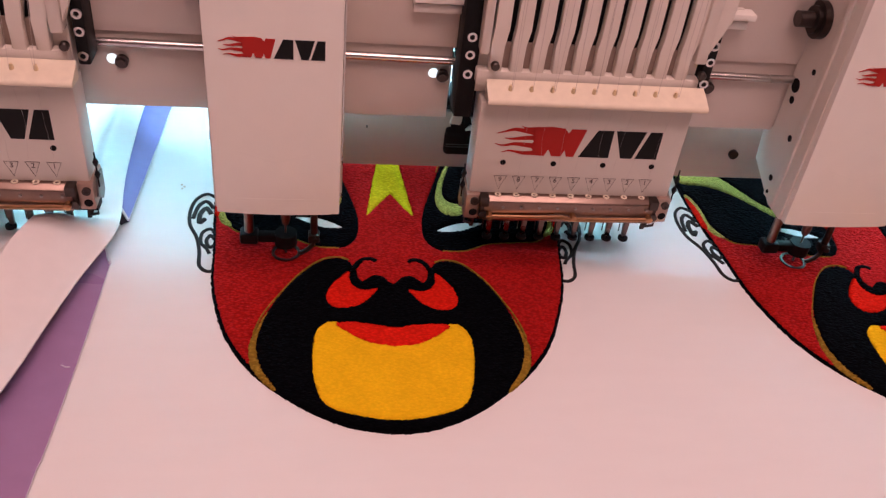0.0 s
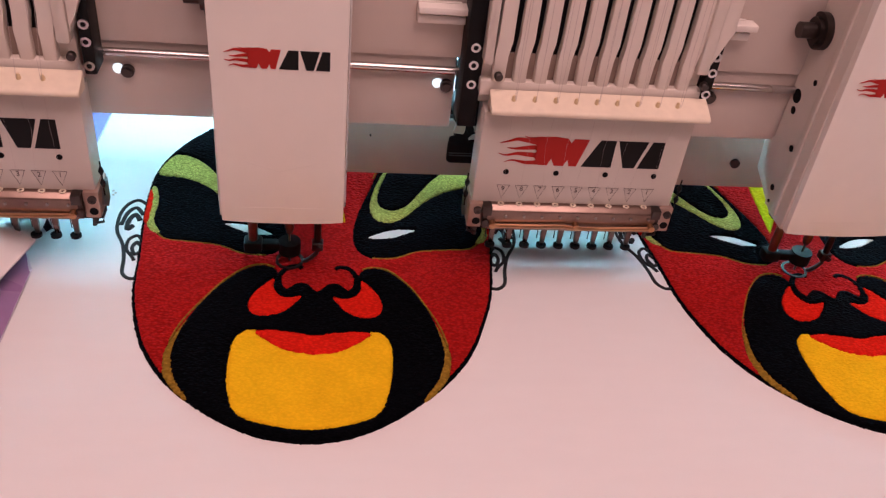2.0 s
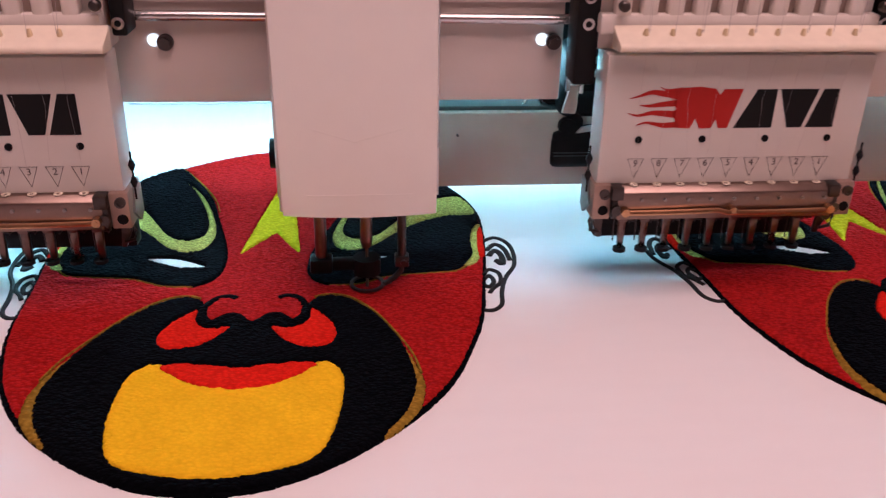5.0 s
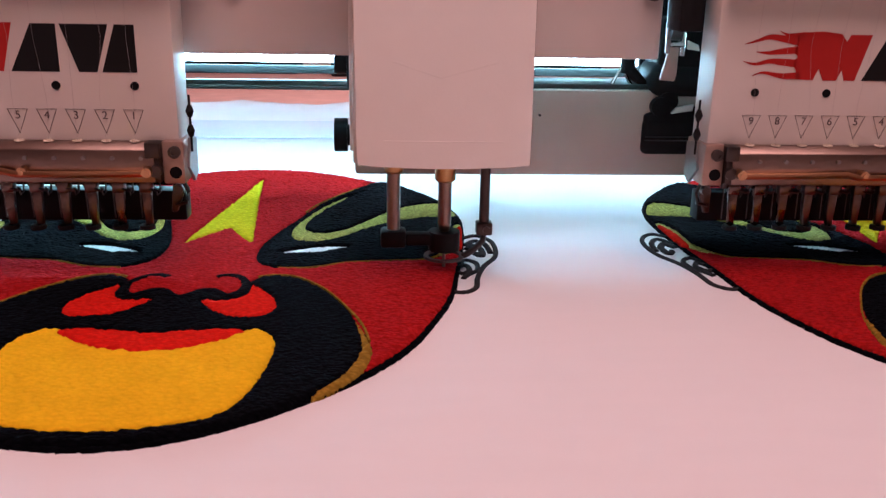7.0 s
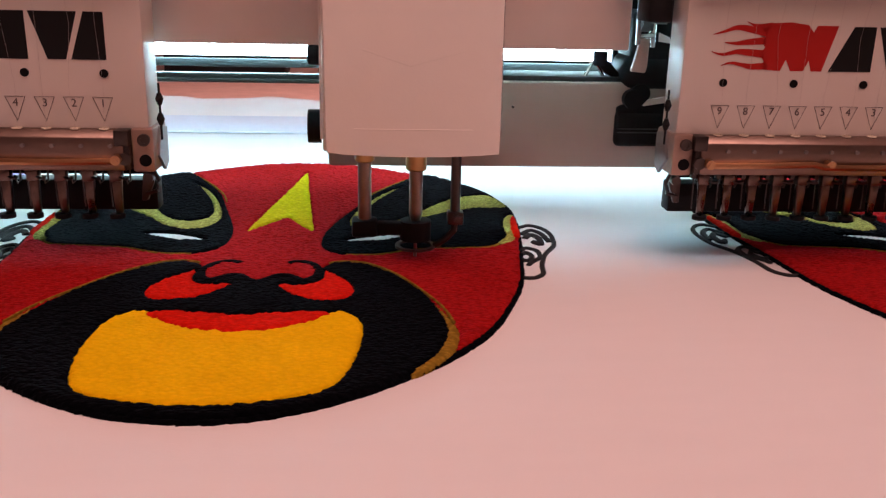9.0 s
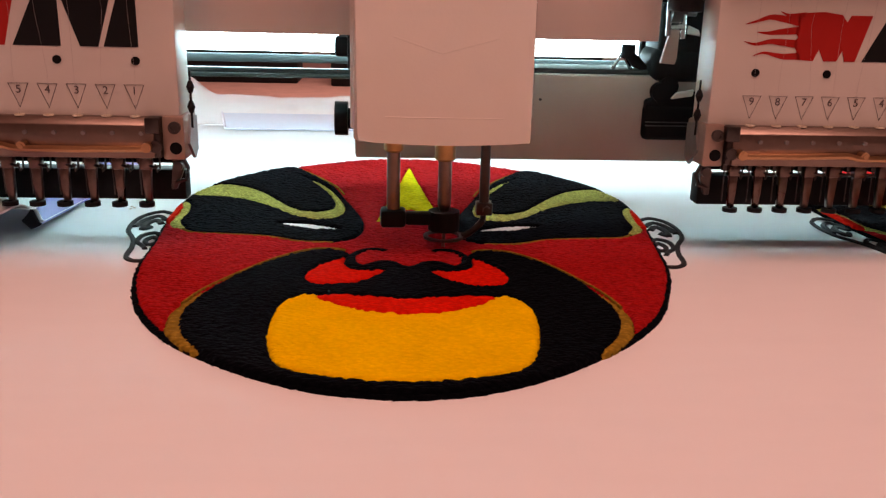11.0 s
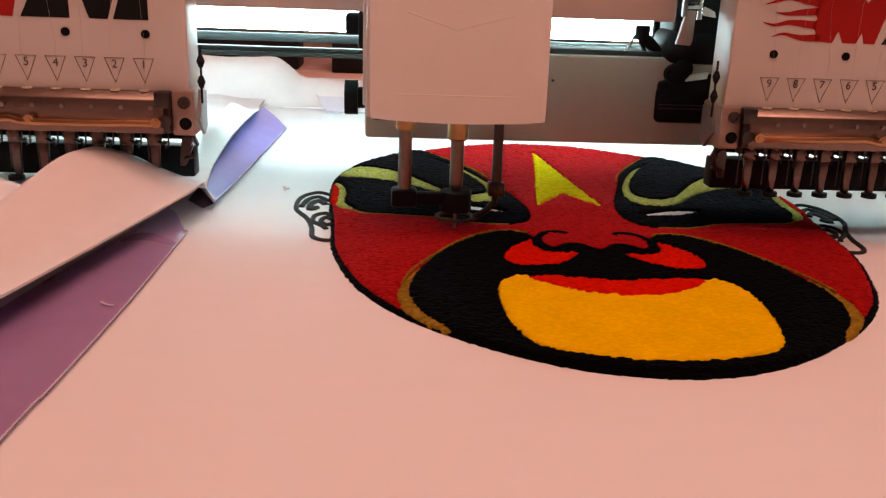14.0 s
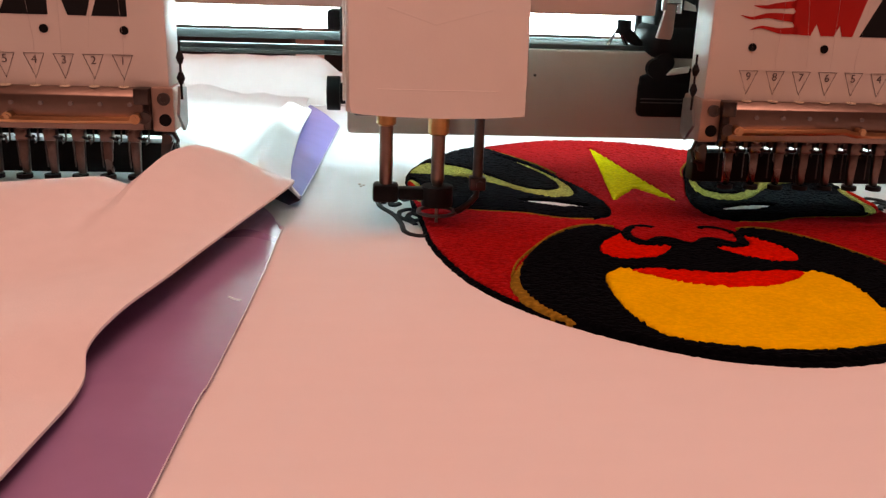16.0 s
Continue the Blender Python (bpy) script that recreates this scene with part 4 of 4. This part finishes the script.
def mask():
    root = patch("embroidered_mask", smooth_line(OUTLINE), 0.0, 0.0011, PILE_BLACK, SHEET, "red, black and gold chenille opera mask", rough=0.0001)
    inner = smooth_line(OUTLINE) * 0.984 + np.array([0, 0.0007])

    def s(pts, side=1):
        return smooth_line(drawn_in(pts) if side > 0 else flip(pts))
    star = []
    for a, b in zip(STAR, STAR[1:] + STAR[:1]):
        star += [np.array(a) + (np.array(b) - np.array(a)) * k / 3 for k in range(3)]
    star = np.array(star)
    muzzle, mouth, lip = s(MUZZLE), s(MOUTH), s(LIP)
    sides = (1, -1)
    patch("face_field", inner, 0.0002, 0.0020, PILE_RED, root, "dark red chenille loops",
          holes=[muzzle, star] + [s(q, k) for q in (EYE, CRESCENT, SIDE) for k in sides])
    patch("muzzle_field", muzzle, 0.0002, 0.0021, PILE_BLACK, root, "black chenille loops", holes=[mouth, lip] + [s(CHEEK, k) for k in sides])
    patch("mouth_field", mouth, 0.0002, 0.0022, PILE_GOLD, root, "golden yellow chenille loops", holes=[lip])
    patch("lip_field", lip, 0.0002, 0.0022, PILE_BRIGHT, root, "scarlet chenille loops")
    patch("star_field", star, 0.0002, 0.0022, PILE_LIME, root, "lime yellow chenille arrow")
    for side in sides:
        patch("crescent", s(CRESCENT, side), 0.0002, 0.0018, PILE_OCHRE, root, "gold thread crescent", rough=0.0001)
        patch("cheek_field", s(CHEEK, side), 0.0002, 0.0022, PILE_BRIGHT, root)
        patch("eye_field", s(EYE, side), 0.0002, 0.0023, PILE_BLACK, root, holes=[s(q, side) for q in (BAND, SLIT, SIDE)])
        patch("brow_band", s(BAND, side), 0.0002, 0.0020, SATIN, root, "pale green satin stitch band", rough=0.0001)
        # White patch stands in for the bare cloth showing in the slit.
        patch("eye_slit", s(SLIT, side), 0.0002, 0.0015, SLIT_WHITE, root, "white patch for the bare cloth in the eye slit", cell=0.001, rough=0.00005)
        patch("temple_band", s(SIDE, side), 0.0002, 0.0020, SATIN, root, rough=0.0001)
        patch("temple_field", s(SIDE_RED, side), 0.0008, 0.0020, PILE_BRIGHT, root, rough=0.0001, cell=0.001)
        bm = bmesh.new()
        stroke(bm, CURL if side > 0 else flip(CURL), 0.0060, 0.0024, 0.0014)
        part("nostril_line", bm, PILE_BLACK, root)
        bm = bmesh.new()
        stroke(bm, EAR if side > 0 else flip(EAR), 0.0030, 0.0, 0.0016)
        part("ear_line", bm, THREAD_BLACK, root, "black corded ear outline")
        for pts, w in zip(EAR_IN, (0.0036, 0.0044, 0.0030, 0.0032)):
            bm = bmesh.new()
            stroke(bm, pts if side > 0 else flip(pts), w, 0.0, 0.0016)
            part("ear_line", bm, THREAD_BLACK, root)
        for edge in ([(0.034, 0.0042), (0.0425, 0.0072), (0.0555, 0.0033), (0.0715, -0.0148), (0.0865, -0.042), (0.0955, -0.062), (0.100, -0.080)],
                     [(0.086, 0.222), (0.068, 0.193), (0.0515, 0.160), (0.044, 0.135)],
                     [(0.042, 0.0190), (0.060, 0.0200), (0.080, 0.0295), (0.104, 0.0330), (0.122, 0.0355), (0.130, 0.043)]):
            bm = bmesh.new()
            stroke(bm, drawn_in(edge) if side > 0 else flip(edge), 0.0013, 0.0028, 0.0007)
            part("gold_edge", bm, PILE_OCHRE, root, "thin gold thread edge")
    return root


MASK = mask()
MASK.matrix_basis = pose(0.0858, 0, 0, 0, 0, -1.3)
copy_thing(MASK, pose(0.0865 + 0.4225, 0, 0, 0, 0, 0.0))
bm = bmesh.new()
for k, (dx, dy) in enumerate(((0, 0), (0.0016, 0.003), (-0.001, 0.006))):
    quad_box(bm, -0.0880 + dx - 0.0009, -0.0880 + dx + 0.0009, 0.100 + dy, 0.102 + dy, 0.0003, 0.0008, 0.0002)
part("lint_speck", bm, GREY, SHEET)


def strip(name, right, left, label, mat=VINYL, bulge=0.0015):
    """A vinyl strip between two rows of places (x, y, z)."""
    t = thing(name, label, "vinyl strip", group="purple strips along the cloth edge")
    r, l = smooth_line(right, False, 5), smooth_line(left, False, 5)
    bm = bmesh.new()
    k = 6
    rows = []
    for a, b in zip(r, l):
        rows.append([Vector(a + (b - a) * u / k) + Vector((0, 0, bulge * math.sin(math.pi * u / k))) for u in range(k + 1)])
    sheet(bm, rows, 0.0010)
    part("band", bm, mat, t)
    bm = bmesh.new()
    tube(bm, [Vector(r[0]) + Vector((0, 0, 0.0008)), Vector((r[0] + l[0]) / 2) + Vector((0, 0, 0.002)), Vector(l[0]) + Vector((0, 0, 0.0008))], 0.0011, 6)
    part("cut_edge", bm, VINYL_EDGE, t, "bright cut edge")
    bm = bmesh.new()
    tube(bm, [Vector(p) + Vector((0.0002, 0, 0.0004)) for p in r], 0.00025, 5)
    part("side_edge", bm, VINYL_EDGE, t, "thin pale side edge")
    return t


STRIP_NEAR = strip("vinyl_strip", [(-0.127, -0.003, 0.0015), (-0.1280, -0.10, 0.0015), (-0.1308, -0.18, 0.0015), (-0.134, -0.25, 0.0015), (-0.146, -0.74, 0.0015)],
                   [(-0.146, 0.040, 0.0030), (-0.172, -0.10, 0.0025), (-0.181, -0.18, 0.0020), (-0.181, -0.25, 0.0016), (-0.214, -0.74, 0.0016)], "glossy purple vinyl strip on the white cloth", bulge=0.0035)
def scratch():
    """A short pale scratch in the near strip."""
    bm = bmesh.new()
    tube(bm, [(-0.1365, -0.1110, 0.0046), (-0.1335, -0.1125, 0.0040), (-0.1312, -0.1115, 0.0034)], 0.0004, 5)
    part("scratch", bm, VINYL_EDGE, STRIP_NEAR, "pale scratch in the vinyl")


scratch()
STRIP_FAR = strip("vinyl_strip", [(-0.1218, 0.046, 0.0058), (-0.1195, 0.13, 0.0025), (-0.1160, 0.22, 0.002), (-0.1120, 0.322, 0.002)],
                  [(-0.1340, 0.064, 0.0112), (-0.1420, 0.16, 0.011), (-0.1480, 0.27, 0.012), (-0.1440, 0.405, 0.008)], "purple vinyl strip painted bluer for the cold work light", VINYL_COLD_LIT)
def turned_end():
    """The far strip's near end turns under itself; shade is put into its dark colour."""
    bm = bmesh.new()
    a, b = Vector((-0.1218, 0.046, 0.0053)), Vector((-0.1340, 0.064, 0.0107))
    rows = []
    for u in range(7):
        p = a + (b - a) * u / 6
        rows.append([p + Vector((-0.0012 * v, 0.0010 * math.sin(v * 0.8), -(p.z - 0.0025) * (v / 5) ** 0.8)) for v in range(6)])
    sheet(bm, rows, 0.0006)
    part("turned_end", bm, VINYL_SHADE, STRIP_FAR, "turned under end, painted dark for its shade")


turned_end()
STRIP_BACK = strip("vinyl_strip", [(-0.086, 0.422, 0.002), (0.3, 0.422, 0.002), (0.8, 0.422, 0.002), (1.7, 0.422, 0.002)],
                   [(-0.097, 0.470, 0.0105), (0.3, 0.470, 0.0105), (0.8, 0.470, 0.0105), (1.7, 0.470, 0.0105)], "lilac vinyl strip along the far cloth edge, painted overexposed", LILAC_WASHED)


def loose_cloth():
    """The crumpled cut edge of cloth that is folded back beside the strips."""
    edge = smooth_line([(-0.200, -0.76, 0.008), (-0.184, -0.42, 0.009), (-0.168, -0.25, 0.010), (-0.1660, -0.200, 0.0085), (-0.1685, -0.182, 0.0145), (-0.1645, -0.160, 0.0180), (-0.1560, -0.126, 0.0190), (-0.1485, -0.085, 0.0185), (-0.1385, -0.040, 0.0190), (-0.1245, 0.000, 0.023), (-0.1225, 0.022, 0.0225),
                        (-0.1275, 0.056, 0.0125), (-0.1315, 0.10, 0.0160), (-0.1335, 0.19, 0.0205), (-0.1335, 0.28, 0.0205), (-0.142, 0.37, 0.010), (-0.150, 0.43, 0.006), (-0.150, 0.52, 0.006)], False, 8)
    bm = bmesh.new()
    rows = []
    k = 72

    def hump(r):
        if r < 0.048:
            u = min(r / 0.044, 1.0)
            return 0.65 * u + 0.35 * u * u * (3 - 2 * u)
        u = max(1 - (r - 0.048) / 0.019, 0.0)
        return u * u * (3 - 2 * u)
    for a in edge:
        row = []
        y = a[1]
        flap = math.exp(-((y - 0.16) / 0.15) ** 4) if y > 0.01 else 0.0
        curl = min(max((y - 0.040) / 0.022, 0), 1) * min(max((0.33 - y) / 0.05, 0), 1)
        for i in range(k + 1):
            r = 0.80 * (i / k) ** 2
            fade = min(r * 14, 1)
            top = max(0.018 - 0.42 * r, -0.020)
            front = 0.0295 * math.exp(-((y - top) / (0.070 if y < top else 0.020)) ** 2)
            n = noise.noise((r * 9, y * 9, 1.5)) * 0.003 * fade + noise.noise((r * 30, y * 22, 6.0)) * 0.0014 * fade
            n += abs(noise.noise((r * 26 + y * 14, y * 34 - r * 10, 3.0))) * 0.010 * fade * min(max((y - 0.03) / 0.06, 0), 1)
            n += noise.noise((r * 16 + y * 4, y * 3, 9)) * 0.0065 * fade * (1 if y < 0 else 0.4)
            flat = a[2] + (0.010 - a[2]) * min(r / 0.10, 1)
            flat -= flap * 0.014 * math.exp(-((r - 0.050) / 0.020) ** 2)
            flat += curl * max(0.0265 + 0.020 * max(y - 0.10, 0) - a[2], 0) * math.exp(-((r - 0.018) / (0.011 if r < 0.018 else 0.008)) ** 2)
            crest = 0.0190 * math.exp(-((y + 0.020) / (0.085 if y < -0.020 else 0.022)) ** 2) * min(max((r - 0.045) / 0.035, 0), 1)
            # Added ridge behind the left head; its shade darkens the gaps between feet.
            crest += 0.028 * math.exp(-((y - 0.085) / 0.032) ** 2) * min(max((r - 0.072) / 0.03, 0), 1)
            z = max(flat + front * hump(r) + crest + n * (1 - 0.5 * min(crest / 0.010, 1)), 0.0035)
            row.append((a[0] - r, y + 0.012 * noise.noise((y * 8, r * 6, 2)) * min(r * 8, 1), z))
        rows.append(row)
    sheet(bm, rows, 0.0011)
    return solid("loose_cloth", bm, LOOSE, "loose crumpled white cloth folded back at the edge", "cloth")


def rear_fold():
    """The cloth's far edge stands up in soft crumples, highest beyond the strips."""
    bm = bmesh.new()
    rows = []
    for i in range(420):
        x = -0.92 + 2.68 * i / 419
        u = min(max((-0.112 - x) / 0.036, 0), 1)
        crest = 0.0195 + 0.022 * u * u * (3 - 2 * u) + 0.0035 * noise.noise((x * 14, 0.3, 0)) + 0.0016 * noise.noise((x * 50, 2.3, 0))
        row = []
        for k in range(15):
            v = k / 14
            y = 0.452 + 0.094 * v + 0.006 * noise.noise((x * 20, v * 2, 5)) * math.sin(math.pi * v)
            s = min(v / 0.86, 1)
            z = 0.0012 + crest * (s * s * (3 - 2 * s)) * (1.0 if v < 0.87 else 1 - 0.30 * (v - 0.86) / 0.14)
            z += 0.0042 * noise.noise((x * 30 + v * 2, v * 3.2 - x * 16, 8)) * math.sin(math.pi * min(v * 1.1, 1)) * (0.35 + 0.65 * s)
            row.append((x, y, max(z, 0.0012)))
        rows.append(row)
    sheet(bm, rows, 0.0010)
    return solid("rear_fold", bm, LOOSE, "soft crumpled fold along the far edge of the white cloth", "cloth")


REAR_FOLD = rear_fold()
LOOSE_CLOTH = loose_cloth()


# ---- what moves ----
def motions():
    rows = [(t, pose(x, y, 0)) for t, x, y in SLIDE]
    for ob in (SHEET, STRIP_NEAR, STRIP_FAR, STRIP_BACK, LOOSE_CLOTH, REAR_FOLD):
        walk(ob, rows)
    for k, (f, nd) in enumerate(zip(FEET, NEEDLES)):
        foot_rows, needle_rows = [], []
        for i in range(481):
            t = i / 30
            lift = min(max((t - 4.7) / 1.5, 0), 1)
            a = 2 * math.pi * 7 * t + 0.7 + 2.0 * k
            foot_rows.append((t, pose(0.003, 0.012, 0.0025 + (0.0006 + 0.0060 * lift) * 0.5 * (1 + math.cos(a)))))
            needle_rows.append((t, pose(0.003, 0.012, 0.006 - 0.010 * lift * 0.5 * (1 + math.cos(a)))))
        walk(f, foot_rows)
        walk(nd, needle_rows)


motions()
